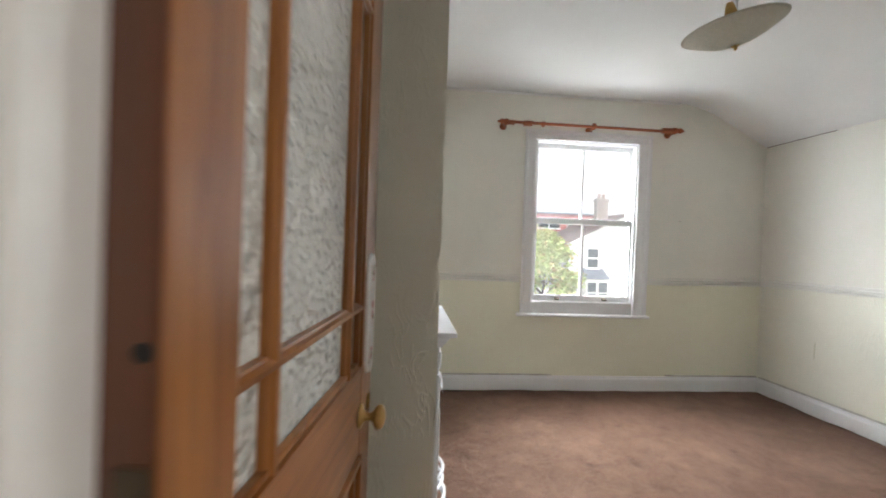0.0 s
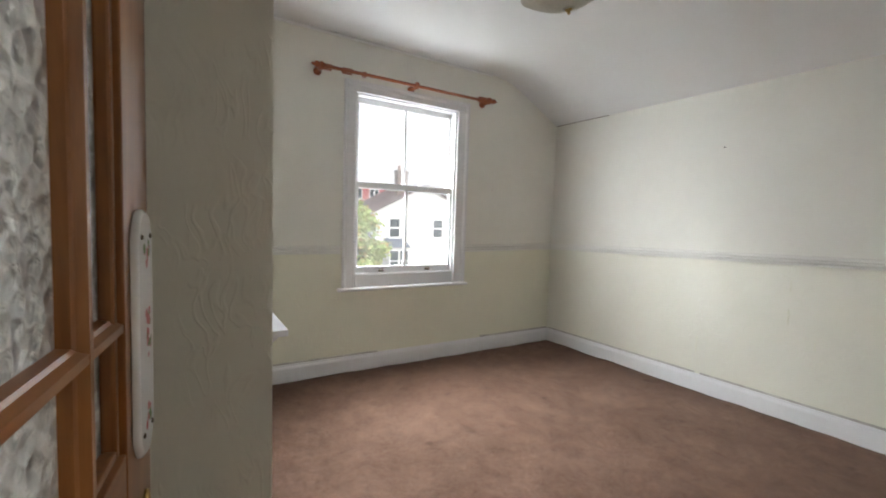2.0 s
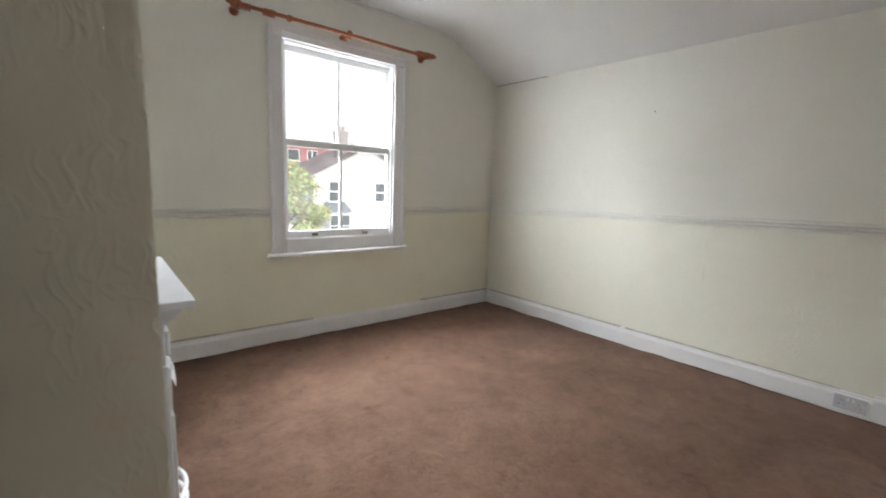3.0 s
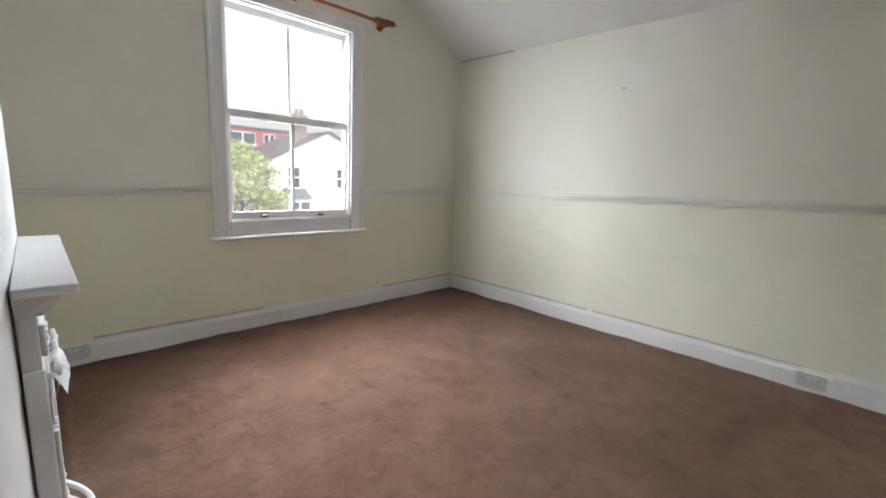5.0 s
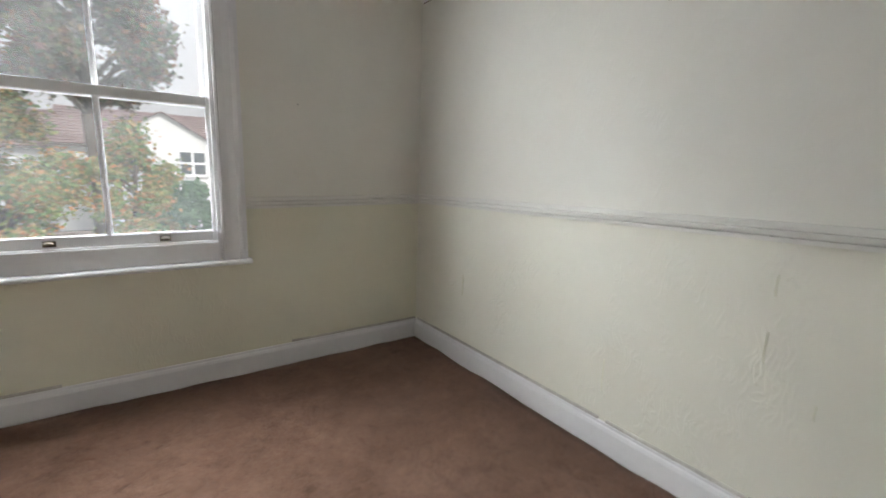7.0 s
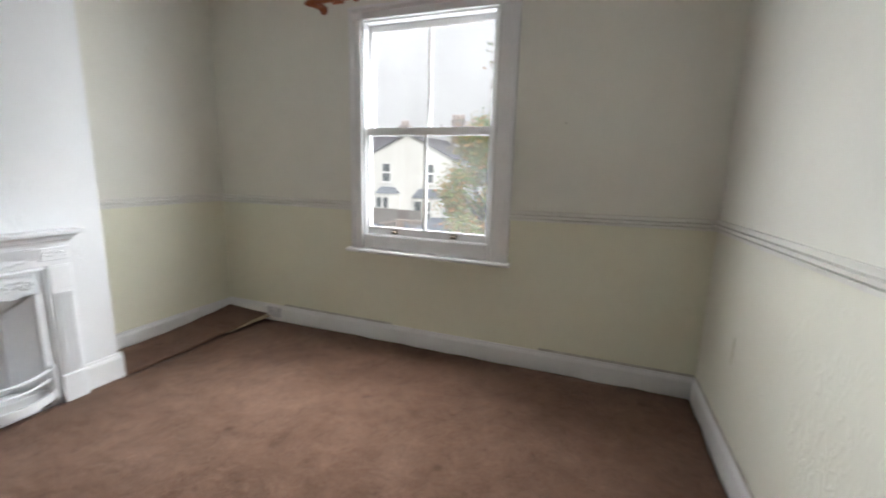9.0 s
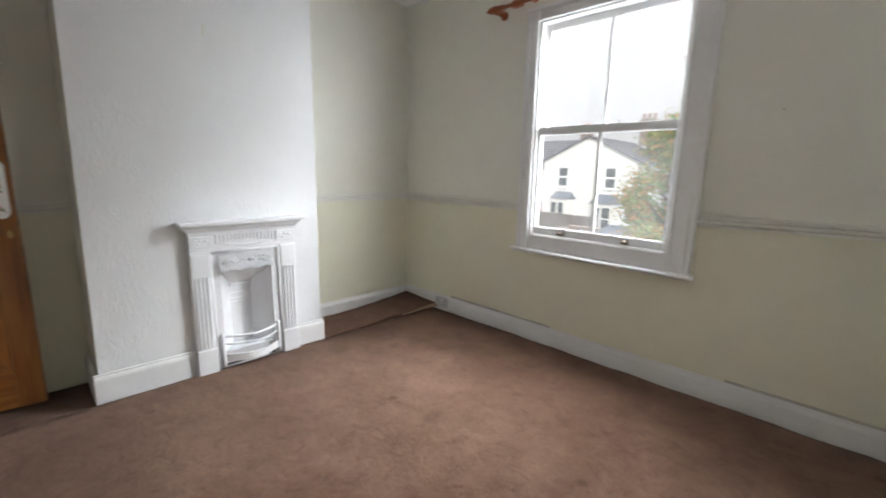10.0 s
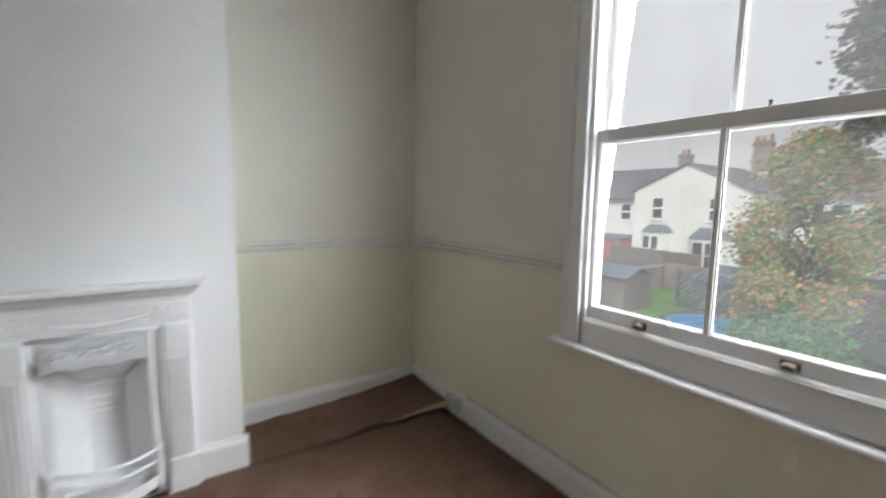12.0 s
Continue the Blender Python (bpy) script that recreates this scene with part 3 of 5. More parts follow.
def door_leaf():
    d = thing("door", "open stripped pine door with obscured margin-light glazing", "door", pose(0.27, 0.842, 0.006, 0, 0, 83.0))
    stile, lock0, lock1, top0 = 0.106, 0.80, 0.995, 1.885
    bars = (0.2, 0.545)
    for u0, u1 in ((0, stile), (LEAF - stile, LEAF)):
        boxed("stile", PINE, d, u0, u1, 0, THICK, 0, TALLNESS, bevel=0.002)
    for n, z0, z1 in (("bottom_rail", 0, 0.205), ("lock_rail", lock0, lock1), ("top_rail", top0, TALLNESS)):
        boxed(n, PINE_ACROSS, d, stile, LEAF - stile, 0.0005, THICK - 0.0005, z0, z1, bevel=0.002)
    mid = LEAF / 2
    boxed("muntin", PINE, d, mid - 0.05, mid + 0.05, 0.001, THICK - 0.001, 0.205, lock0, bevel=0.002)
    for u0, u1 in ((stile, mid - 0.05), (mid + 0.05, LEAF - stile)):
        p = boxed("panel", PINE, d, u0, u1, 0.013, THICK - 0.013, 0.205, lock0)
        bm = bmesh.new()
        for v0, v1, w in ((-0.009, 0.012, 0.016), (0.002, 0.0135, 0.03), (THICK - 0.012, THICK + 0.009, 0.016)):
            for a0, a1, z0, z1 in ((u0, u0 + w, 0.205, lock0), (u1 - w, u1, 0.205, lock0), (u0 + w, u1 - w, 0.205, 0.205 + w), (u0 + w, u1 - w, lock0 - w, lock0)):
                box(bm, a0, a1, v0, v1, z0, z1, bevel=0.0035)
        part("panel_moulding", bm, PINE, p)
    # glazing bars with ovolo sides: rows at three heights, two uprights
    rows = (1.125, 1.775)
    for u in bars:
        bm = bmesh.new()
        sides = [(-0.0125, 0.02), (-0.0125, 0.024), (-0.009, 0.037), (-0.004, THICK - 0.001), (0.004, THICK - 0.001), (0.009, 0.037), (0.0125, 0.024), (0.0125, 0.02), (0.011, 0.0105), (0.0075, 0.0085), (0.004, 0.001), (-0.004, 0.001), (-0.0075, 0.0085), (-0.011, 0.0105)]
        ring = [[bm.verts.new((u + a, b, z)) for a, b in sides] for z in (lock1, top0)]
        for i in range(len(sides)):
            bm.faces.new((ring[0][i], ring[0][(i + 1) % len(sides)], ring[1][(i + 1) % len(sides)], ring[1][i]))
        bmesh.ops.recalc_face_normals(bm, faces=bm.faces[:])
        part("glazing_bar", bm, PINE, d)
    for z in rows:
        bm = bmesh.new()
        sides = [(0.02, -0.0122), (0.024, -0.0122), (0.037, -0.009), (THICK - 0.0015, -0.004), (THICK - 0.0015, 0.004), (0.037, 0.009), (0.024, 0.0122), (0.02, 0.0122), (0.0105, 0.0107), (0.0085, 0.0073), (0.0015, 0.004), (0.0015, -0.004), (0.0085, -0.0073), (0.0105, -0.0107)]
        ring = [[bm.verts.new((u, a, z + b)) for a, b in sides] for u in (stile, LEAF - stile)]
        for i in range(len(sides)):
            bm.faces.new((ring[0][i], ring[0][(i + 1) % len(sides)], ring[1][(i + 1) % len(sides)], ring[1][i]))
        bmesh.ops.recalc_face_normals(bm, faces=bm.faces[:])
        part("glazing_bar", bm, PINE_ACROSS, d)
    # beads round the glazed opening
    bm = bmesh.new()
    for v0, v1 in ((0.006, 0.02), (0.024, THICK - 0.006)):
        box(bm, stile, stile + 0.01, v0, v1, lock1, top0, bevel=0.003)
        box(bm, LEAF - stile - 0.01, LEAF - stile, v0, v1, lock1, top0, bevel=0.003)
        box(bm, stile + 0.01, LEAF - stile - 0.01, v0, v1, lock1, lock1 + 0.01, bevel=0.003)
        box(bm, stile + 0.01, LEAF - stile - 0.01, v0, v1, top0 - 0.01, top0, bevel=0.003)
    part("glazing_bead", bm, PINE, d)
    us, zs = (stile, *bars, LEAF - stile), (lock1, *rows, top0)
    for u0, u1 in zip(us, us[1:]):
        for z0, z1 in zip(zs, zs[1:]):
            pane = boxed("pane", OBSCURE, d, u0 + 0.003, u1 - 0.003, 0.02, 0.024, z0 + 0.003, z1 - 0.003, label="hammered obscure glass")
            pane.visible_shadow = False
    # brass knob on a rose, both faces, and the keyhole cover
    for v, s in ((0.0, 90), (THICK, -90)):
        bm = bmesh.new()
        turn = pose(LEAF - 0.108, v, 0.885, s)
        lathe(bm, [(0.026, 0), (0.026, 0.004), (0.014, 0.008), (0.0095, 0.014), (0.009, 0.024), (0.013, 0.03), (0.024, 0.036), (0.027, 0.041), (0.026, 0.048), (0.019, 0.054), (0.006, 0.057)], turn, 24)
        part("door_knob", bm, BRASS, d, "brass knob on a round rose")
    bm = bmesh.new()
    lathe(bm, [(0.014, 0), (0.014, 0.003), (0.01, 0.005), (0.004, 0.006)], pose(LEAF - 0.032, 0, 0.89, 90) @ Matrix.Diagonal((0.75, 1.5, 1, 1)), 16)
    part("keyhole_cover", bm, BRASS, d, "small brass keyhole cover")
    # ceramic finger plate with painted roses
    bm = bmesh.new()
    uc, z0, z1, w = LEAF - 0.052, 0.965, 1.245, 0.036
    outline = []
    for zc, sgn in ((z1 - 0.03, 1), (z0 + 0.03, -1)):
        for k in range(11):
            a = math.pi * k / 10
            outline.append((uc + sgn * w * math.cos(a) * (1 - 0.12 * math.sin(3 * a) ** 2), zc + sgn * 0.03 * math.sin(a)))
    ring0 = [bm.verts.new((u, -0.001, z)) for u, z in outline]
    ring1 = [bm.verts.new((u, -0.005, z)) for u, z in outline]
    ring2 = [bm.verts.new((uc + (u - uc) * 0.86, -0.008, (z0 + z1) / 2 + (z - (z0 + z1) / 2) * 0.97)) for u, z in outline]
    n = len(outline)
    for a, b in ((ring0, ring1), (ring1, ring2)):
        for i in range(n):
            bm.faces.new((a[i], a[(i + 1) % n], b[(i + 1) % n], b[i])).smooth = True
    bm.faces.new(ring2)
    bmesh.ops.recalc_face_normals(bm, faces=bm.faces[:])
    plate = part("finger_plate", bm, CERAMIC, d, "white ceramic finger plate with painted roses")
    rng = random.Random(5)
    for zc in (z0 + 0.045, (z0 + z1) / 2 - 0.012, (z0 + z1) / 2 + 0.018, z1 - 0.047):
        bm = bmesh.new()
        for k in range(9):
            a = rng.uniform(0, 6.28)
            r = rng.uniform(0, 0.014)
            bmesh.ops.create_circle(bm, cap_ends=True, segments=8, radius=rng.uniform(0.0035, 0.0065), matrix=pose(uc + r * math.cos(a), -0.0086 - 0.0001 * k, zc + r * math.sin(a), 90))
        for f in bm.faces:
            f.material_index = 1 if rng.random() < 0.35 else 0
        part("rose_motif", bm, [ROSE, LEAF_GLAZE], plate, "painted pink rose with leaves")
    for u, z in ((uc - 0.02, z1 - 0.03), (uc + 0.02, z1 - 0.03), (uc - 0.02, z0 + 0.03), (uc + 0.02, z0 + 0.03)):
        bm = bmesh.new()
        lathe(bm, [(0.003, 0), (0.003, 0.001), (0.0015, 0.0018)], pose(u, -0.008, z, 90), 8)
        part("screw", bm, BRONZE, plate)
    # thin strip over the hinge edge, darker than the faces
    boxed("edge_strip", DARK_PINE, d, -0.0016, -0.0002, 0.001, THICK - 0.001, 0.002, TALLNESS - 0.002, label="darker brown hinge edge")
    bm = bmesh.new()
    lathe(bm, [(0.0075, 0), (0.0075, 0.0012), (0.004, 0.0014)], pose(-0.0016, 0.012, 1.19, 0, -90), 14)
    part("screw_hole", bm, HOLE, d, "dark empty screw hole")
    # hinge leaves on the edge
    for z in (0.22, 1.02, 1.78):
        boxed("hinge", BRONZE, d, -0.0035, -0.0016, 0.004, 0.03, z, z + 0.09, label="dark steel butt hinge")
    boxed("latch_plate", BRASS, d, LEAF - 0.001, LEAF + 0.0015, 0.008, 0.028, 0.83, 0.93)
    return d


PINE_ACROSS = timber("stripped_pine_across", (0.12, 0.036, 0.008), (0.27, 0.102, 0.026), (0.4, 0.175, 0.05), (0.06, 1, 1))
DARK_PINE = timber("dark_brown_pine", (0.07, 0.018, 0.006), (0.12, 0.035, 0.012), (0.17, 0.055, 0.02))
door_leaf()


# ---- sash window ----
def sash_window():
    w = thing("window_1", "white painted two-over-two sash window, closed", "window", kind="structure")
    L, R = WIN_L, WIN_R
    # architrave: stepped boards round the opening
    prof = [(0, 0), (0.03, 0), (0.032, 0.012), (0.024, 0.016), (0.02, 0.05), (0.02, 0.085), (0.026, 0.092), (0.032, 0.105), (0.03, 0.125), (0, 0.125)]
    for x, s in ((L, -1), (R, 1)):
        bm = bmesh.new()
        k = 0.74 if s < 0 else 1.0
        ring = [[bm.verts.new((x + s * b * k, NORTH - a, z)) for a, b in prof] for z in (0.69, WIN_T + 0.085)]
        for i in range(len(prof)):
            bm.faces.new((ring[0][i], ring[0][(i + 1) % len(prof)], ring[1][(i + 1) % len(prof)], ring[1][i]))
        bm.faces.new(ring[1])
        bmesh.ops.recalc_face_normals(bm, faces=bm.faces[:])
        part("architrave", bm, GLOSS_WHITE, w)
    bm = bmesh.new()
    head = [(0, 0), (0.03, 0), (0.032, 0.01), (0.022, 0.014), (0.02, 0.05), (0.027, 0.056), (0.036, 0.068), (0.034, 0.085), (0, 0.087)]
    sweep(bm, head, (L - 0.096, NORTH, WIN_T), (R + 0.128, NORTH, WIN_T), (0, -1, 0))
    part("architrave", bm, GLOSS_WHITE, w)
    # window board
    bm = bmesh.new()
    nose = [(0, -0.026), (0.05, -0.026), (0.058, -0.02), (0.061, -0.012), (0.058, -0.004), (0.05, 0.0), (0, 0)]
    sweep(bm, nose, (1.43, NORTH, 0.692), (2.645, NORTH, 0.692), (0, -1, 0))
    part("window_sill", bm, GLOSS_WHITE, w)
    # box frame lining the opening, with the flat board under the sash
    bm = bmesh.new()
    box(bm, L - 0.003, L + 0.012, NORTH - 0.004, NORTH + 0.098, 0.7, WIN_T, bevel=0.002)
    box(bm, R - 0.012, R + 0.003, NORTH - 0.004, NORTH + 0.098, 0.7, WIN_T, bevel=0.002)
    box(bm, L + 0.012, R - 0.012, NORTH - 0.004, NORTH + 0.098, WIN_T - 0.012, WIN_T + 0.003, bevel=0.002)
    box(bm, L + 0.012, R - 0.012, NORTH - 0.018, NORTH + 0.02, 0.693, 0.795, bevel=0.004)
    box(bm, L + 0.012, R - 0.012, NORTH + 0.02, NORTH + 0.098, 0.7, 0.785)
    # staff bead round the lower sash and parting bead
    for y0, y1 in ((NORTH - 0.012, NORTH + 0.008), (NORTH + 0.05, NORTH + 0.06)):
        box(bm, L + 0.0, L + 0.02 if y0 < NORTH else L + 0.022, y0, y1, 0.79, WIN_T - 0.012, bevel=0.003)
        box(bm, R - 0.02 if y0 < NORTH else R - 0.022, R, y0, y1, 0.79, WIN_T - 0.012, bevel=0.003)
    box(bm, L + 0.02, R - 0.02, NORTH - 0.012, NORTH + 0.008, 0.785, 0.803, bevel=0.004)
    part("window_frame", bm, GLOSS_WHITE, w)
    bm = bmesh.new()
    slab(bm, [(L - 0.06, NORTH + 0.107, 0.69), (L - 0.06, NORTH + 0.205, 0.675), (R + 0.06, NORTH + 0.205, 0.675), (R + 0.06, NORTH + 0.107, 0.69)][::-1], 0.06)
    part("outer_sill", bm, GLOSS_WHITE, w)

    def sash(name, y, z0, z1, low, high, side):
        s = boxed(name, GLOSS_WHITE, w, L + 0.012, L + 0.012 + side, y, y + 0.026, z0, z1, bevel=0.003)
        boxed("sash_stile", GLOSS_WHITE, s, R - 0.012 - side, R - 0.012, y, y + 0.026, z0, z1, bevel=0.003)
        boxed("sash_rail", GLOSS_WHITE, s, L + 0.012 + side, R - 0.012 - side, y + 0.0005, y + 0.0255, z0, z0 + low, bevel=0.003)
        boxed("sash_rail", GLOSS_WHITE, s, L + 0.012 + side, R - 0.012 - side, y + 0.0005, y + 0.0255, z1 - high, z1, bevel=0.003)
        mid = 2.024
        bm = bmesh.new()
        sides = [(-0.009, 0.02), (-0.009, 0.012), (-0.006, 0.001), (0.006, 0.001), (0.009, 0.012), (0.009, 0.02), (0.006, 0.026), (-0.006, 0.026)]
        ring = [[bm.verts.new((mid + a, y + b, z)) for a, b in sides] for z in (z0 + low, z1 - high)]
        for i in range(len(sides)):
            bm.faces.new((ring[0][i], ring[0][(i + 1) % len(sides)], ring[1][(i + 1) % len(sides)], ring[1][i]))
        bmesh.ops.recalc_face_normals(bm, faces=bm.faces[:])
        part("glazing_bar", bm, GLOSS_WHITE, s)
        for x0, x1 in ((L + 0.012 + side, mid - 0.0085), (mid + 0.0085, R - 0.012 - side)):
            bm = bmesh.new()
            for a0, a1, c0, c1 in ((x0, x0 + 0.004, z0 + low, z1 - high), (x1 - 0.004, x1, z0 + low, z1 - high), (x0, x1, z0 + low, z0 + low + 0.004), (x0, x1, z1 - high - 0.004, z1 - high)):
                box(bm, a0, a1, y + 0.006, y + 0.016, c0, c1, bevel=0.0012)
            part("glazing_bead", bm, GLOSS_WHITE, s)
            pane = boxed("pane", GLASS, s, x0 + 0.001, x1 - 0.001, y + 0.017, y + 0.02, z0 + low + 0.001, z1 - high - 0.001, label="clear glass")
            pane.visible_shadow = False
        return s

    sash("upper_sash", NORTH + 0.062, 1.497, WIN_T - 0.014, 0.045, 0.04, 0.034)
    low = sash("lower_sash", NORTH + 0.009, 0.797, 1.547, 0.056, 0.048, 0.024)
    for x in (1.802, 2.246):
        bm = bmesh.new()
        box(bm, x - 0.024, x + 0.024, NORTH + 0.003, NORTH + 0.0095, 0.811, 0.838, bevel=0.003)
        for k in range(3):
            bmesh.ops.create_icosphere(bm, subdivisions=2, radius=0.013, matrix=pose(x + (k - 1) * 0.008, NORTH - 0.006, 0.824 + 0.002 * (k % 2)) @ Matrix.Diagonal((1.0, 1.2, 0.75, 1)))
        for f in bm.faces:
            f.smooth = True
        part("sash_lift", bm, BRONZE, low, "dark brass hook lift")
    bm = bmesh.new()
    lathe(bm, [(0.009, 0), (0.009, 0.003), (0.004, 0.006), (0.004, 0.012), (0.007, 0.016), (0.004, 0.021)], pose(2.13, NORTH + 0.03, 1.547), 12)
    part("sash_fastener", bm, BRONZE, low, "small dark brass fastener")
    return w


sash_window()


# ---- cast-iron bedroom fireplace, painted white ----
def fireplace():
    f = thing("fireplace", "white painted cast-iron bedroom fireplace with fluted pilasters", "fireplace", pose(BREAST, 0, 0))
    S, N, BACK = 2.235, 2.878, -0.12
    # mantel shelf with moulding beneath
    bm = bmesh.new()
    box(bm, 0.001, 0.097, S - 0.042, N + 0.052, 0.905, 0.925, bevel=0.004)
    part("mantel_shelf", bm, IRON_WHITE, f)
    bm = bmesh.new()
    cove = [(0, 0), (0.04, 0), (0.044, 0.01), (0.052, 0.016), (0.06, 0.034), (0.066, 0.04), (0.068, 0.048), (0, 0.048)]
    sweep(bm, cove, (0.001, S + 0.004, 0.857), (0.001, N - 0.004, 0.857), (1, 0, 0))
    for v in bm.verts:
        grow = 0.042 * max(0, (v.co.z - 0.862) / 0.043)
        v.co.y += grow if v.co.y > (S + N) / 2 else -grow
    part("cornice", bm, IRON_WHITE, f)
    # frieze: corner blocks, raised flutes and a festoon
    boxed("frieze", IRON_WHITE, f, 0.001, 0.032, S + 0.006, N - 0.006, 0.745, 0.857, bevel=0.003)
    for y0, y1 in ((S + 0.008, S + 0.135), (N - 0.135, N - 0.008)):
        b = boxed("corner_block", IRON_WHITE, f, 0.032, 0.042, y0, y1, 0.77, 0.838, bevel=0.004)
        bm = bmesh.new()
        rng = random.Random(3)
        for k in range(10):
            bmesh.ops.create_icosphere(bm, subdivisions=1, radius=rng.uniform(0.006, 0.011), matrix=pose(0.042, y0 + 0.02 + (y1 - y0 - 0.04) * k / 9, 0.804 + 0.012 * math.sin(k * 1.9)) @ Matrix.Diagonal((0.5, 1, 1, 1)))
        part("leaf_relief", bm, IRON_WHITE, b)
    for k in range(16):
        y = S + 0.155 + (N - S - 0.31) * k / 15
        drop = 0.035 + 0.02 * abs(k - 7.5) / 7.5
        bm = bmesh.new()
        box(bm, 0.031, 0.04, y - 0.0065, y + 0.0065, 0.842 - drop, 0.842, bevel=0.003)
        part("flute", bm, IRON_WHITE, f)
    bm = bmesh.new()
    for k in range(25):
        a = k / 24
        y = S + 0.16 + (N - S - 0.32) * a
        z = 0.79 - 0.022 * math.sin(math.pi * a) + 0.003 * math.sin(k * 2)
        bmesh.ops.create_icosphere(bm, subdivisions=1, radius=0.007 + 0.003 * math.sin(math.pi * a), matrix=pose(0.034, y, z) @ Matrix.Diagonal((0.6, 1.2, 0.9, 1)))
    part("festoon", bm, IRON_WHITE, f)
    # fluted pilasters on plain feet
    for y0, y1 in ((S + 0.004, S + 0.112), (N - 0.112, N - 0.004)):
        p = boxed("pilaster", IRON_WHITE, f, 0.001, 0.036, y0, y1, 0.0, 0.745, bevel=0.004)
        boxed("foot", IRON_WHITE, p, 0.004, 0.046, y0 - 0.003, y1 + 0.003, -0.008, 0.15, bevel=0.005)
        boxed("cap", IRON_WHITE, p, 0.036, 0.041, y0 + 0.006, y1 - 0.006, 0.62, 0.735, bevel=0.002)
        for k in range(4):
            yc = y0 + 0.022 + (y1 - y0 - 0.044) * k / 3
            bm = bmesh.new()
            box(bm, 0.035, 0.045, yc - 0.0075, yc + 0.0075, 0.16, 0.6, bevel=0.005)
            part("reed", bm, IRON_WHITE, p)
    # inner register frame with a raised bead
    bm = bmesh.new()
    i0, i1 = S + 0.112, N - 0.112
    box(bm, 0.0, 0.018, i0, i0 + 0.055, 0.0, 0.742, bevel=0.003)
    box(bm, 0.0, 0.018, i1 - 0.055, i1, 0.0, 0.742, bevel=0.003)
    box(bm, 0.0, 0.018, i0 + 0.055, i1 - 0.055, 0.62, 0.742, bevel=0.003)
    part("register_plate", bm, IRON_WHITE, f)
    bm = bmesh.new()
    for y in (i0 + 0.006, i1 - 0.006):
        tube(bm, [(0.024, y, 0.0), (0.024, y, 0.735)], 0.009)
    tube(bm, [(0.024, i0 + 0.006, 0.733), (0.024, i1 - 0.006, 0.733)], 0.007)
    part("bead", bm, IRON_WHITE, f)
    # hood over the fire with scrolled relief
    bm = bmesh.new()
    y0, y1 = i0 + 0.045, i1 - 0.05
    cols = 16
    front = []
    for z, x in ((0.715, 0.02), (0.69, 0.034), (0.65, 0.055), (0.615, 0.066)):
        front.append([bm.verts.new((x + (0.012 if z < 0.64 else 0) * math.sin(math.pi * k / cols), y0 + (y1 - y0) * k / cols, z + (0.012 * abs(math.sin(3 * math.pi * k / cols)) if z < 0.63 else 0))) for k in range(cols + 1)])
    for a, b in zip(front, front[1:]):
        for k in range(cols):
            bm.faces.new((a[k], b[k], b[k + 1], a[k + 1])).smooth = True
    made = bmesh.ops.solidify(bm, geom=bm.faces[:], thickness=0.008)
    bmesh.ops.recalc_face_normals(bm, faces=bm.faces[:])
    hood = part("hood", bm, IRON_WHITE, f)
    for s in (-1, 1):
        bm = bmesh.new()
        yc = (y0 + y1) / 2
        pts = []
        for k in range(22):
            a = k / 21
            r = 0.026 * (1 - 0.8 * a)
            pts.append((0.053 + 0.006 * a, yc + s * (0.115 + r * math.cos(a * 9)), 0.668 + r * math.sin(a * 9)))
        tube(bm, pts, 0.006, 6)
        tube(bm, [(0.048 + 0.008 * math.sin(k), yc + s * 0.012 * k, 0.672 + 0.012 * math.sin(k * 0.9)) for k in range(9)], 0.007, 6)
        rng = random.Random(17 + s)
        for k in range(16):
            u = rng.uniform(0.01, 0.15)
            h = rng.uniform(0.636, 0.7)
            bmesh.ops.create_icosphere(bm, subdivisions=1, radius=rng.uniform(0.007, 0.013), matrix=pose(0.066 - (h - 0.615) * 0.42, yc + s * u, h, rng.uniform(0, 90)) @ Matrix.Diagonal((0.6, 1.4, 0.7, 1)))
        for q in bm.faces:
            q.smooth = True
        part("scroll", bm, IRON_WHITE, hood)
    # fireback and splayed cheeks
    bm = bmesh.new()
    slab(bm, [(BACK, FIRE_S + 0.09, 0.02), (BACK, FIRE_N - 0.1, 0.02), (BACK, FIRE_N - 0.1, 0.5), (BACK, FIRE_S + 0.09, 0.5)], 0.012)
    for z, o in ((0.36, 0.008), (0.385, 0.008), (0.42, 0.008), (0.48, 0.022)):
        box(bm, BACK, BACK + o, FIRE_S + 0.09, FIRE_N - 0.1, z, z + 0.012, bevel=0.003)
    part("fireback", bm, IRON_WHITE, f)
    for ya, yb in ((FIRE_S + 0.004, FIRE_S + 0.09), (FIRE_N - 0.004, FIRE_N - 0.1)):
        bm = bmesh.new()
        slab(bm, [(0.0, ya, 0.02), (BACK, yb, 0.02), (BACK, yb, 0.5), (0.0, ya, 0.61)], 0.008)
        bmesh.ops.recalc_face_normals(bm, faces=bm.faces[:])
        part("cheek", bm, IRON_WHITE, f)
    bm = bmesh.new()
    slab(bm, [(BACK, FIRE_S + 0.09, 0.5), (BACK, FIRE_N - 0.1, 0.5), (-0.005, FIRE_N - 0.01, 0.62), (-0.005, FIRE_S + 0.01, 0.62)], 0.008)
    part("throat", bm, IRON_WHITE, f)
    bm = bmesh.new()
    box(bm, BACK, 0.0, FIRE_S + 0.004, FIRE_N - 0.004, 0.075, 0.09, bevel=0.003)
    box(bm, -0.012, 0.0, FIRE_S + 0.004, FIRE_N - 0.004, 0.014, 0.075)
    part("bottom_grate", bm, IRON_WHITE, f)
    # shaded gap under the grate, put into the plate's dark colour
    bm = bmesh.new()
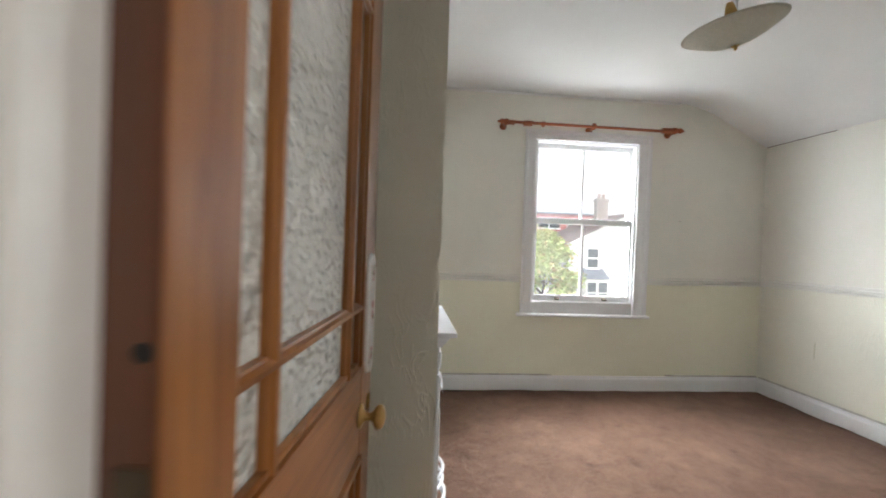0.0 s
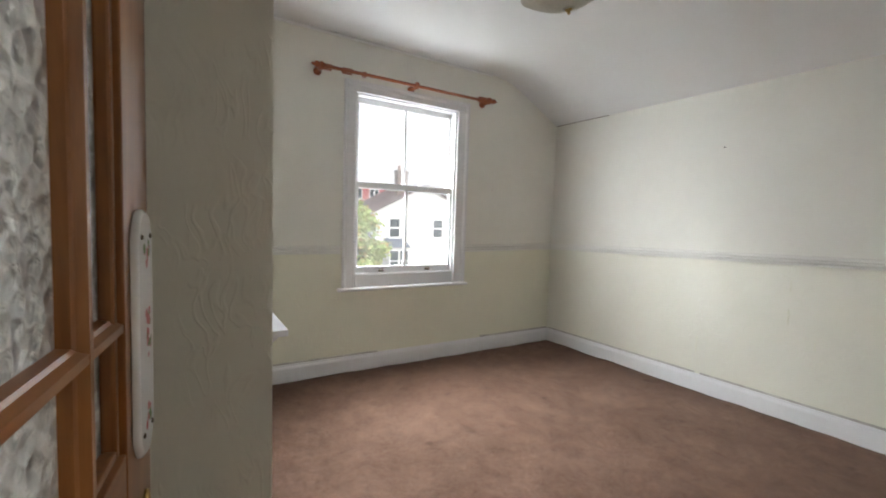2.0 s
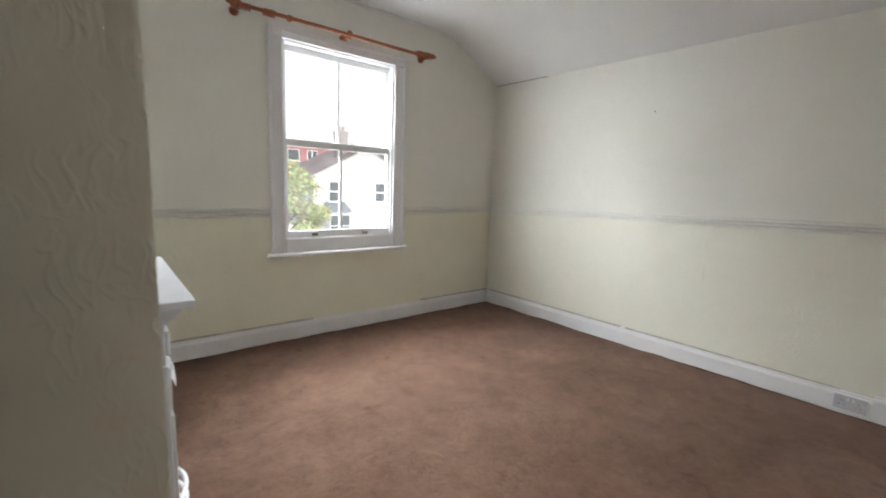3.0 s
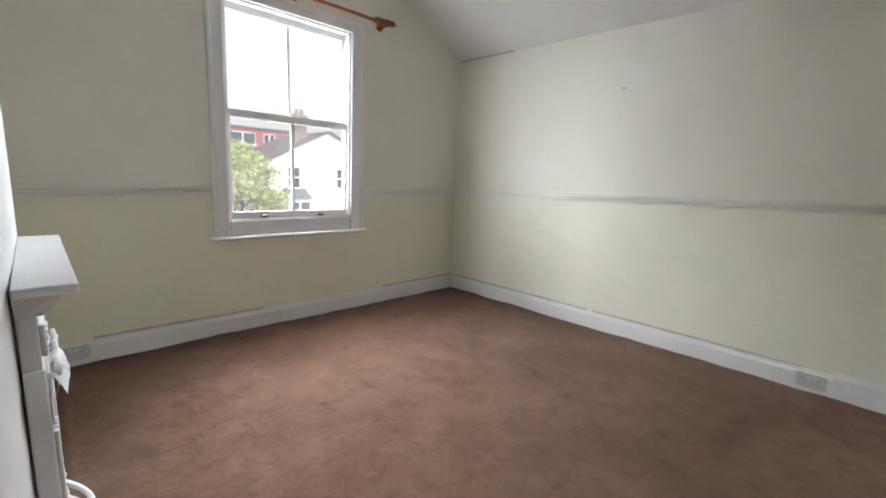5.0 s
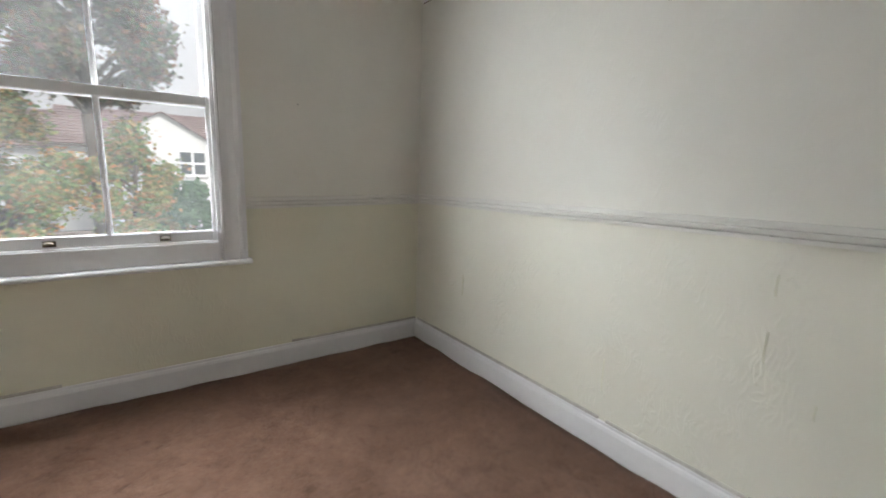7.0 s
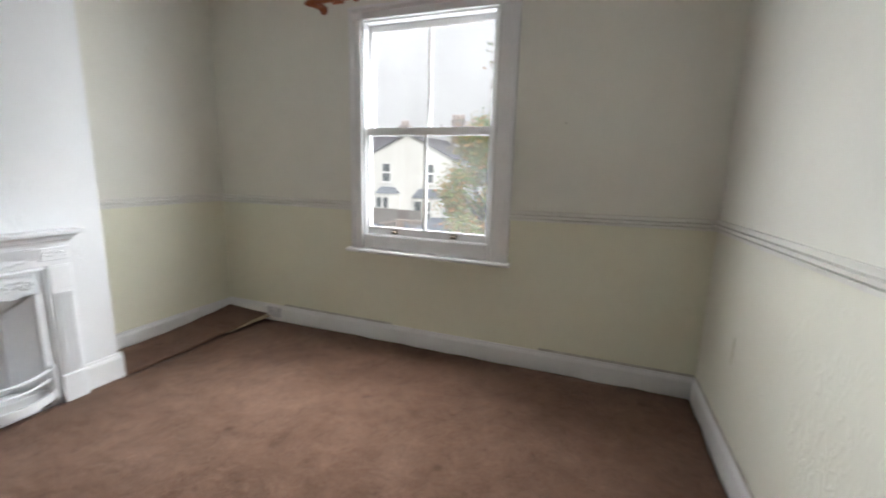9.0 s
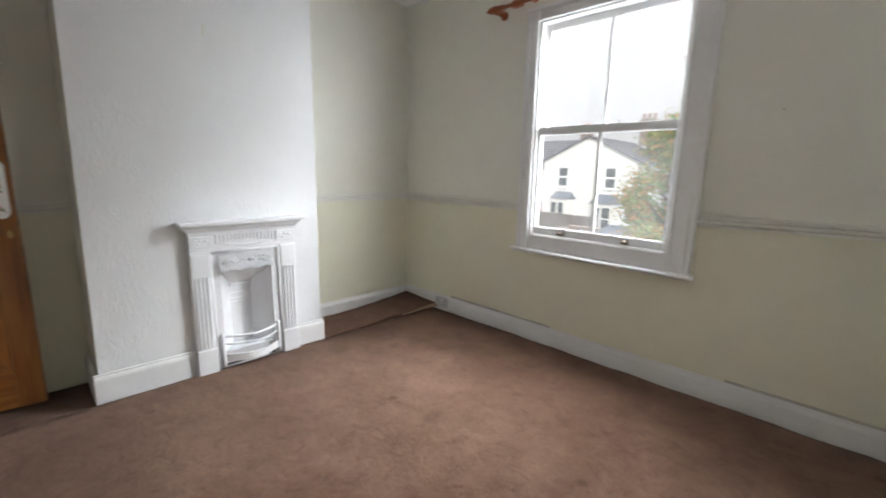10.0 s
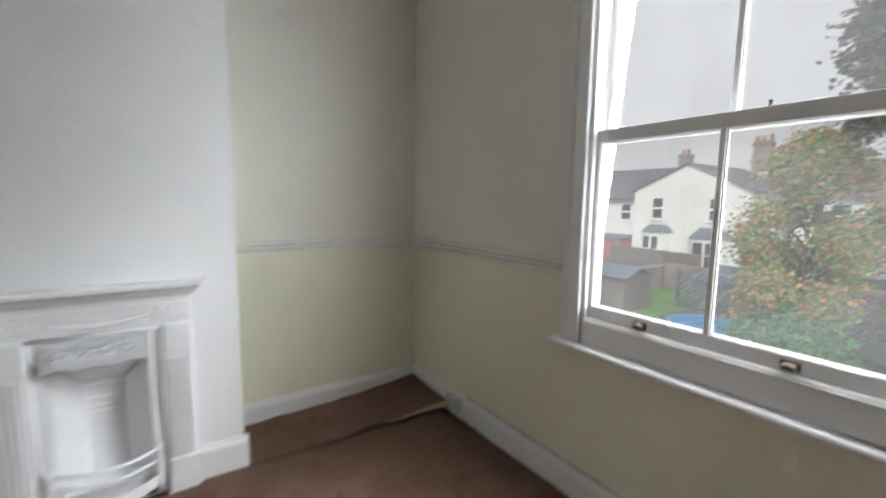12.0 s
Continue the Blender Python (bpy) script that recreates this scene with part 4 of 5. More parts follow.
    box(bm, -0.2, 0.0, FIRE_S + 0.004, FIRE_N - 0.004, 0.0, 0.014)
    part("hearth_plate", bm, HEARTH, f, "hearth plate darkened as the shade under the grate")
    # bowed grate bars
    def bow(z, k):
        return [(0.02 + k * math.sin(math.pi * a / 14), i0 + 0.03 + (i1 - i0 - 0.06) * a / 14, z) for a in range(15)]
    for z, r in ((0.205, 0.008), (0.155, 0.007)):
        bm = bmesh.new()
        tube(bm, bow(z, 0.075), r)
        part("grate_bar", bm, IRON_WHITE, f)
    bm = bmesh.new()
    pts = bow(0.072, 0.082)
    for a, b in zip(pts, pts[1:]):
        va = [bm.verts.new((a[0] + dx, a[1], a[2] + dz)) for dx, dz in ((0, -0.025), (0.012, -0.025), (0.012, 0.02), (0, 0.02))]
        vb = [bm.verts.new((b[0] + dx, b[1], b[2] + dz)) for dx, dz in ((0, -0.025), (0.012, -0.025), (0.012, 0.02), (0, 0.02))]
        for k in range(4):
            bm.faces.new((va[k], vb[k], vb[(k + 1) % 4], va[(k + 1) % 4]))
    bmesh.ops.remove_doubles(bm, verts=bm.verts[:], dist=0.0005)
    part("ash_fret", bm, IRON_WHITE, f)
    for y in (i0 + 0.036, i1 - 0.036):
        bm = bmesh.new()
        lathe(bm, [(0.012, 0.02), (0.015, 0.06), (0.01, 0.09), (0.016, 0.15), (0.01, 0.19), (0.015, 0.215), (0.006, 0.23)], pose(0.034, y, 0), 12)
        part("grate_post", bm, IRON_WHITE, f)
    return f


fireplace()


# ---- curtain pole ----
def curtain_pole():
    p = thing("curtain_pole", "orange-brown turned wooden curtain pole with finials and rings", "curtain pole")
    y, z, x0, x1 = 4.092, 2.35, 1.185, 2.852
    across = lambda x: pose(x, y, z + (x - 2.0) * 0.008, 0, 90, 0)
    bm = bmesh.new()
    lathe(bm, [(0.0125, 0), (0.0125, x1 - x0 - 0.12)], across(x0 + 0.06), 16)
    part("rod", bm, POLE_WOOD, p)
    fin = [(0.013, 0), (0.02, 0.004), (0.02, 0.01), (0.012, 0.016), (0.017, 0.026), (0.024, 0.042), (0.02, 0.056), (0.01, 0.064), (0.012, 0.072), (0.004, 0.084)]
    for x, s in ((x0 + 0.075, -90), (x1 - 0.075, 90)):
        bm = bmesh.new()
        lathe(bm, fin, pose(x, y, z + (x - 2.0) * 0.008, 0, s, 0), 16)
        part("finial", bm, POLE_WOOD, p)
    for x in (1.25, 2.03, 2.775):
        zz = z + (x - 2.0) * 0.008
        bm = bmesh.new()
        lathe(bm, [(0.03, 0), (0.03, 0.012), (0.018, 0.02), (0.014, 0.06), (0.016, 0.1), (0.02, 0.112)], pose(x, NORTH, zz - 0.012, 90), 16)
        lathe(bm, [(0.024, -0.012), (0.026, 0), (0.024, 0.012)], across(x), 16)
        part("bracket", bm, POLE_WOOD, p)
    spots = [1.27 + 0.016 * k for k in range(4)] + [1.41 + 0.013 * k for k in range(6)] + [1.57, 1.583] + [2.66 + 0.0125 * k for k in range(9)]
    for x in spots:
        r, t = 0.021, 0.0042
        bm = bmesh.new()
        zz = z + (x - 2.0) * 0.008 - 0.006
        ring = [(x + 0.002 * math.sin(2 * math.pi * k / 18), y + r * math.cos(2 * math.pi * k / 18), zz + r * math.sin(2 * math.pi * k / 18)) for k in range(19)]
        tube(bm, ring, t, 6)
        part("curtain_ring", bm, POLE_WOOD, p)


curtain_pole()


# ---- pendant lamp ----
def pendant():
    x, y, tip = 1.972, 2.436, 2.262
    lamp = thing("pendant_lamp", "cream shallow dish pendant lamp hanging askew from a cord", "ceiling lamp", pose(x, y, FLAT))
    bm = bmesh.new()
    lathe(bm, [(0.05, 0.0), (0.05, -0.01), (0.035, -0.025), (0.012, -0.035)], Matrix(), 20)
    part("ceiling_rose", bm, PLASTIC, lamp, "white ceiling rose")
    bm = bmesh.new()
    tube(bm, [(0, 0, -0.03), (0, 0, -0.2)], 0.004)
    part("cord", bm, PLASTIC, lamp, "thin white cord")
    lean = pose(0, 0, tip - FLAT, 0, -10.5, 0)
    bm = bmesh.new()
    lathe(bm, [(0.012, 0.22), (0.016, 0.215), (0.028, 0.165), (0.012, 0.16)], lean, 16)
    part("lamp_cap", bm, BRASS, lamp, "brass cone cap")
    bm = bmesh.new()
    tube(bm, [lean @ Vector((0, 0, 0.02)), lean @ Vector((0, 0, 0.17))], 0.006)
    part("stem", bm, BRASS, lamp, "thin brass stem")
    bm = bmesh.new()
    seg, rows = 72, []
    for r in (0.012, 0.05, 0.1, 0.15, 0.18, 0.205, 0.218):
        h = 0.012 + 0.085 * (r / 0.218) ** 1.6
        rows.append([bm.verts.new(lean @ Vector((r * math.cos(2 * math.pi * k / seg), r * math.sin(2 * math.pi * k / seg), h + (0.0025 * (1 if k % 2 else -1) * min(1, r / 0.1) * (1 - r / 0.3))))) for k in range(seg)])
    for a, b in zip(rows, rows[1:]):
        for k in range(seg):
            bm.faces.new((a[k], a[(k + 1) % seg], b[(k + 1) % seg], b[k])).smooth = True
    bmesh.ops.solidify(bm, geom=bm.faces[:], thickness=-0.004)
    bmesh.ops.recalc_face_normals(bm, faces=bm.faces[:])
    part("shade", bm, SHADE, lamp, "cream pleated dish shade")
    bm = bmesh.new()
    lathe(bm, [(0.003, -0.008), (0.008, -0.004), (0.006, 0.004), (0.02, 0.014), (0.016, 0.02)], lean, 16)
    part("finial", bm, BRASS, lamp, "small brass finial")


pendant()


# ---- sockets, nails and marks ----
def socket(name_pose):
    s = thing("wall_socket", "white plastic double socket set in the skirting board", "socket", name_pose, "double sockets")
    bm = bmesh.new()
    box(bm, -0.073, 0.073, -0.009, 0.0, -0.043, 0.043, bevel=0.003)
    part("face_plate", bm, SOCKET_PLASTIC, s)
    for u in (-0.036, 0.036):
        for a, b, w, h in ((0, 0.008, 0.004, 0.008), (-0.011, -0.014, 0.007, 0.003), (0.011, -0.014, 0.007, 0.003)):
            boxed("pin_hole", HOLE, s, u + a - w / 2, u + a + w / 2, -0.0095, -0.0088, b - h / 2, b + h / 2)
    for u in (-0.012, 0.012):
        boxed("switch", PLASTIC, s, u - 0.006, u + 0.006, -0.012, -0.009, 0.012, 0.03, bevel=0.001)
    return s


sock = socket(pose(0.692, NORTH - 0.0185, 0.072))
copy_thing(sock, pose(east(1.25) - 0.0187, 1.25, 0.07, 0, 0, -90 + math.degrees(math.atan(0.024))))

for x, y, z, n, mat, say in ((east(2.56), 2.56, 1.86, (-1, 0, 0), BRONZE, "small rusty nail stuck in the wall"), (2.93, NORTH, 1.56, (0, -1, 0), GREY_STRIP, "small nail painted over in the wall")):
    bm = bmesh.new()
    q = Vector(n).to_track_quat("Z", "Y").to_matrix().to_4x4()
    lathe(bm, [(0.002, -0.01), (0.002, 0.012), (0.005, 0.012), (0.005, 0.014)], Matrix.Translation((x, y, z)) @ q, 10)
    tagged(part("nail", bm, mat), say, "nail", "nails")


def crack(points, out):
    """A lifted seam of paper."""
    bm = bmesh.new()
    out = Vector(out)
    pts = [Vector(p) for p in points]
    side = Vector((0, 0.0028, 0)) if abs(out.x) else Vector((0.0035, 0, 0))
    for k, (a, b) in enumerate(zip(pts, pts[1:])):
        slab(bm, [a - side, a + side + out * 0.004, b + side + out * 0.004, b - side], 0.001)
    bmesh.ops.recalc_face_normals(bm, faces=bm.faces[:])
    tagged(part("paper_tear", bm, PAPER_CREAM), "lifted seam in the painted wallpaper", "wallpaper tear", "wallpaper tears")


for y, z1, z0 in ((2.1, 0.74, 0.63), (2.1, 0.93, 0.86), (2.66, 0.42, 0.27), (3.67, 0.58, 0.45), (1.95, 0.55, 0.5)):
    e = east(y) - 0.002
    crack([(e, y, z1), (e, y + 0.002, (z0 * 2 + z1) / 3), (e, y - 0.001, z0)], (-1, 0, 0))
crack([(BREAST + 0.002, 2.418, 2.0), (BREAST + 0.002, 2.414, 1.94)], (1, 0, 0))

# ---- outside: gardens and the backs of the houses across ----
GROUND = -2.95
EARTH = speckled("garden_ground", (0.07, 0.075, 0.045), (0.13, 0.12, 0.08), 0.3, 5, 0.95, 0.5, 0.05)
LAWN = speckled("lawn_grass", (0.08, 0.18, 0.03), (0.15, 0.28, 0.06), 0.8, 30, 0.95, 0.6, 0.05)
RENDER_WHITE = speckled("white_render", (0.66, 0.66, 0.64), (0.78, 0.78, 0.76), 0.5, 12, 0.85, 0.2, 0.01)
RENDER_CREAM = speckled("ochre_render", (0.42, 0.22, 0.1), (0.55, 0.31, 0.15), 0.5, 12, 0.85, 0.2, 0.01)
TILE_BROWN = speckled("brown_roof_tile", (0.17, 0.115, 0.11), (0.25, 0.18, 0.17), 0.7, 9, 0.8, 0.3, 0.02)
SLATE = speckled("grey_slate", (0.11, 0.105, 0.125), (0.19, 0.18, 0.21), 0.7, 9, 0.7, 0.3, 0.02)
TILE_RED = speckled("red_hung_tile", (0.34, 0.1, 0.1), (0.45, 0.16, 0.15), 0.9, 9, 0.8, 0.3, 0.02)
CLAY = speckled("pale_clay", (0.34, 0.22, 0.18), (0.46, 0.32, 0.26), 2, 18, 0.9, 0.2, 0.01)
BRICK = speckled("weathered_brick", (0.19, 0.145, 0.125), (0.29, 0.23, 0.2), 1.2, 18, 0.9, 0.4, 0.01)
FENCE = speckled("grey_fence_wood", (0.12, 0.1, 0.09), (0.2, 0.17, 0.15), 2, 20, 0.9, 0.3, 0.01)
UPVC = shader("white_window_plastic", (0.8, 0.8, 0.8), 0.35)[0]
DARK_PANE = shader("dark_house_pane", (0.035, 0.045, 0.05), 0.08)[0]
LEAD = speckled("blue_grey_lead", (0.1, 0.115, 0.15), (0.16, 0.18, 0.22), 2, 14, 0.6, 0.1)
POOL_BLUE = shader("blue_pool_liner", (0.04, 0.2, 0.42), 0.4)[0]
BARK = speckled("tree_bark", (0.05, 0.035, 0.025), (0.1, 0.075, 0.055), 3, 25, 0.95, 0.6, 0.02, (1, 1, 0.3))


def foliage(name, colours):
    m, n, l, b = shader(name, colours[0], 0.7, 0, 0.25)
    g = n.new("ShaderNodeNewGeometry")
    c = ramp_of(n, l, g.outputs["Random Per Island"], [(k / max(1, len(colours) - 1), col) for k, col in enumerate(colours)])
    l.new(c, b.inputs["Base Color"])
    b.inputs["Subsurface Weight"].default_value = 0.0
    return m


MAPLE = foliage("maple_leaves", [(0.06, 0.08, 0.05), (0.12, 0.06, 0.055), (0.07, 0.11, 0.045), (0.22, 0.1, 0.06)])
AUTUMN = foliage("autumn_leaves", [(0.09, 0.17, 0.05), (0.15, 0.23, 0.07), (0.46, 0.19, 0.08), (0.11, 0.2, 0.07), (0.22, 0.25, 0.08), (0.4, 0.24, 0.11)])
YELLOWGREEN = foliage("yellow_green_leaves", [(0.33, 0.42, 0.14), (0.44, 0.5, 0.18), (0.28, 0.38, 0.13), (0.52, 0.34, 0.17)])
EVERGREEN = foliage("evergreen_leaves", [(0.04, 0.1, 0.045), (0.07, 0.15, 0.06), (0.05, 0.12, 0.05)])

bm = bmesh.new()
box(bm, -400, 400, NORTH + 0.28, 800, GROUND - 0.2, GROUND)
tagged(part("ground", bm, EARTH), "garden earth reaching to the houses", "ground", kind="structure")
bm = bmesh.new()
slab(bm, [(-16, 13, GROUND + 0.02), (-5.5, 13, GROUND + 0.02), (-5.5, 24, GROUND + 0.02), (-16, 24, GROUND + 0.02)], 0.05)
tagged(part("lawn", bm, LAWN), "small green back lawn", "lawn", kind="structure")


def house_window(parent, x, y, z, w, h, rows=2, cols=1):
    """A window on a south-facing wall: frame, panes, sill."""
    fr = boxed("window", UPVC, parent, x - w / 2, x + w / 2, y - 0.05, y + 0.02, z - h / 2, z + h / 2, label="white framed window")
    b = 0.06
    for r in range(rows):
        for c in range(cols):
            x0, x1 = x - w / 2 + w * c / cols + b, x - w / 2 + w * (c + 1) / cols - b
            z0, z1 = z - h / 2 + h * r / rows + b, z - h / 2 + h * (r + 1) / rows - b
            boxed("pane", DARK_PANE, fr, x0, x1, y - 0.054, y - 0.045, z0, z1)
    boxed("sill", UPVC, fr, x - w / 2 - 0.08, x + w / 2 + 0.08, y - 0.14, y - 0.05, z - h / 2 - 0.08, z - h / 2)
    return fr


def bay(parent, x, y, base, w, h, roof=0.7, deep=0.9):
    bm = bmesh.new()
    plan = [(-w / 2, 0), (-w / 2 + 0.45, -deep), (w / 2 - 0.45, -deep), (w / 2, 0)]
    low = [bm.verts.new((x + a, y + b, base)) for a, b in plan]
    high = [bm.verts.new((x + a, y + b, base + h)) for a, b in plan]
    for i in range(3):
        bm.faces.new((low[i], low[i + 1], high[i + 1], high[i]))
    bm.faces.new(high)
    body = part("bay", bm, RENDER_WHITE, parent)
    bm = bmesh.new()
    low = [bm.verts.new((x + a * 1.1, y + b * 1.12, base + h)) for a, b in plan]
    top = [bm.verts.new((x - w * 0.3, y, base + h + roof)), bm.verts.new((x + w * 0.3, y, base + h + roof))]
    bm.faces.new((low[0], low[1], top[0]))
    bm.faces.new((low[1], low[2], top[1], top[0]))
    bm.faces.new((low[2], low[3], top[1]))
    part("bay_roof", bm, LEAD, body, "grey lead hipped bay roof")
    for k in (-1, 1):
        for z0, z1 in ((base + h * 0.08, base + h * 0.45), (base + h * 0.49, base + h * 0.86)):
            boxed("bay_pane", DARK_PANE, body, x + k * (w - 0.9) / 4 - (w - 0.9) / 4 + 0.09, x + k * (w - 0.9) / 4 + (w - 0.9) / 4 - 0.09, y - deep - 0.02, y - deep + 0.01, z0, z1)
    boxed("bay_sill", LEAD, body, x - w / 2 + 0.3, x + w / 2 - 0.3, y - deep - 0.1, y - deep, base, base + 0.1)
    return body


def roof_slope(parent, mat, corners, rows=14):
    """One pitched slope laid in courses: corners eave-left, eave-right, ridge-right, ridge-left."""
    a, b, c, d = (Vector(p) for p in corners)
    bm = bmesh.new()
    nrm = (b - a).cross(d - a).normalized()
    for k in range(rows):
        p, q = k / rows, (k + 1.15) / rows
        q = min(q, 1)
        l0, r0 = a.lerp(d, p), b.lerp(c, p)
        l1, r1 = a.lerp(d, q), b.lerp(c, q)
        slab(bm, [l0 + nrm * 0.07, r0 + nrm * 0.07, r1 + nrm * 0.02, l1 + nrm * 0.02], 0.05)
    return part("roof", bm, mat, parent)


def chimney(parent, x, y, z0, z1, w=0.9, pots=2):
    bm = bmesh.new()
    box(bm, x - w / 2, x + w / 2, y - 0.3, y + 0.3, z0, z1)
    box(bm, x - w / 2 - 0.07, x + w / 2 + 0.07, y - 0.37, y + 0.37, z1 - 0.25, z1 - 0.08)
    c = part("chimney", bm, BRICK, parent, "weathered brick chimney stack")
    for k in range(pots):
        bm = bmesh.new()
        lathe(bm, [(0.14, 0), (0.12, 0.3), (0.15, 0.34), (0.13, 0.42)], pose(x + (k - (pots - 1) / 2) * 0.4, y, z1 - 0.02), 10)
        part("chimney_pot", bm, CLAY, c, "pale clay chimney pot")


def gable_house(label, x0, x1, y, eave, apex, roof_mat, deep=8.0, wall_mat=None):
    h = thing("house", label, "house", pose(0, 0, 0), "houses across the gardens")
    mid = (x0 + x1) / 2
    bm = bmesh.new()
    front = [(x0, eave), (mid, apex), (x1, eave), (x1, GROUND), (x0, GROUND)]
    a = [bm.verts.new((px, y, pz)) for px, pz in front]
    b = [bm.verts.new((px, y + deep, pz)) for px, pz in front]
    bm.faces.new(a)
    bm.faces.new(b[::-1])
    for i in range(5):
        bm.faces.new((a[i], b[i], b[(i + 1) % 5], a[(i + 1) % 5]))
    bmesh.ops.recalc_face_normals(bm, faces=bm.faces[:])
    part("wall", bm, wall_mat or RENDER_WHITE, h)
    s = (apex - eave) / (mid - x0)
    o = 0.25
    roof_slope(h, roof_mat, [(x0 - o, y + deep, eave - o * s), (x0 - o, y - 0.2, eave - o * s), (mid, y - 0.2, apex), (mid, y + deep, apex)])
    roof_slope(h, roof_mat, [(x1 + o, y - 0.2, eave - o * s), (x1 + o, y + deep, eave - o * s), (mid, y + deep, apex), (mid, y - 0.2, apex)])
    return h


def row_house(label, x0, x1, y, eave, ridge, roof_mat, wall_mat, deep=4.0):
    h = thing("house", label, "house", pose(0, 0, 0), "houses across the gardens")
    bm = bmesh.new()
    side = [(y, GROUND), (y, eave), (y + deep, ridge), (y + 2 * deep, eave), (y + 2 * deep, GROUND)]
    a = [bm.verts.new((x0, py, pz)) for py, pz in side]
    b = [bm.verts.new((x1, py, pz)) for py, pz in side]
    bm.faces.new(a)
    bm.faces.new(b[::-1])
    for i in range(5):
        bm.faces.new((a[i], b[i], b[(i + 1) % 5], a[(i + 1) % 5]))
    bmesh.ops.recalc_face_normals(bm, faces=bm.faces[:])
    part("wall", bm, wall_mat, h)
    roof_slope(h, roof_mat, [(x0 - 0.1, y - 0.3, eave - 0.15), (x1 + 0.1, y - 0.3, eave - 0.15), (x1 + 0.1, y + deep, ridge + 0.05), (x0 - 0.1, y + deep, ridge + 0.05)])
    boxed("gutter", FENCE, h, x0, x1, y - 0.42, y - 0.28, eave - 0.28, eave - 0.17)
    return h


# white gabled house seen to the north-east, with a bay below its window
HY = 32.0
h = gable_house("white rendered gabled house with brown tiled roof", 12.9, 22.6, HY, 1.75, 4.2, TILE_BROWN)
house_window(h, 14.85, HY, 0.58, 0.95, 1.55)
house_window(h, 18.9, HY, 0.58, 0.95, 1.55)
bay(h, 14.9, HY, GROUND, 2.6, 2.0, 0.75)
chimney(h, 16.3, HY + 2, 3.2, 5.45, 0.95, 2)
# terrace behind it with a red dormer
h = row_house("terrace house with red tile-hung dormer", 10.5, 26.0, HY + 10, 1.2, 3.9, TILE_BROWN, RENDER_WHITE)
d = boxed("dormer", TILE_RED, h, 11.7, 19.7, HY + 10.6, HY + 13.5, 2.0, 4.75, label="red tile-hung dormer")
boxed("dormer_roof", LEAD, d, 11.5, 19.9, HY + 10.4, HY + 13.6, 4.75, 4.9)
for x, w in ((14.9, 2.3), (17.35, 1.05)):
    house_window(h, x, HY + 10.58, 3.8, w, 1.1, 1, 2 if w > 1 else 1)
boxed("side_wall", RENDER_CREAM, h, 10.3, 10.5, HY + 10, HY + 18, GROUND, 1.4)
# houses to the north: long tiled roof with a white rear wing
h = row_house("white terrace house with long brown tiled roof", -2.0, 8.2, HY + 1.5, 2.1, 4.3, TILE_BROWN, RENDER_WHITE)
house_window(h, 7.1, HY + 1.5, 1.0, 0.75, 1.5)
house_window(h, 7.3, HY + 1.5, -1.4, 0.9, 1.4)
boxed("rain_pipe", UPVC, h, 8.0, 8.12, HY + 1.38, HY + 1.5, GROUND, 1.9)
chimney(h, 8.0, HY + 5.5, 3.8, 5.0, 0.7, 2)
h = gable_house("white rear wing of a terrace house", 0.4, 5.8, HY - 3, 2.0, 3.7, TILE_BROWN, 6.0)
house_window(h, 4.4, HY - 3, 1.1, 1.3, 1.3, 2, 2)
# end gable in ochre render between the terraces
h = gable_house("ochre gable end of a brick terrace", 9.0, 10.9, HY + 6, 1.6, 3.8, TILE_BROWN, 5.0, RENDER_CREAM)
chimney(h, 10.0, HY + 9, 3.4, 5.0, 0.8, 2)
# paired white gabled houses to the north-west
h = gable_house("wide white rendered gable of paired houses with grey roof", -15.4, -8.0, HY, 2.1, 3.9, SLATE)
for x in (-13.6, -9.85):
    house_window(h, x, HY, 0.88, 0.8, 1.5)
bay(h, -13.5, HY, GROUND, 2.1, 2.2, 0.5)
bay(h, -10.0, HY, GROUND, 2.4, 2.0, 0.65)
chimney(h, -9.2, HY + 4.5, 3.4, 5.4, 1.0, 3)
h = row_house("white terrace house with grey slate roof", -27.0, -14.6, HY + 2.5, 1.7, 4.1, SLATE, RENDER_WHITE)
for x in (-22.0, -17.6):
    house_window(h, x, HY + 2.5, 0.5, 0.9, 1.3)
boxed("lean_to", TILE_RED, h, -19.5, -15.6, HY - 1.2, HY + 2.4, GROUND, -1.5)
boxed("lean_to_roof", SLATE, h, -19.6, -15.5, HY - 1.4, HY + 2.45, -1.5, -1.35)
chimney(h, -15.2, HY + 6.5, 3.4, 5.2, 0.9, 2)
h = row_house("far terrace with brown tiled roof", -7.4, -2.4, HY + 5, 1.9, 4.2, TILE_BROWN, RENDER_WHITE)
house_window(h, -5.0, HY + 5, 0.6, 0.9, 1.5)


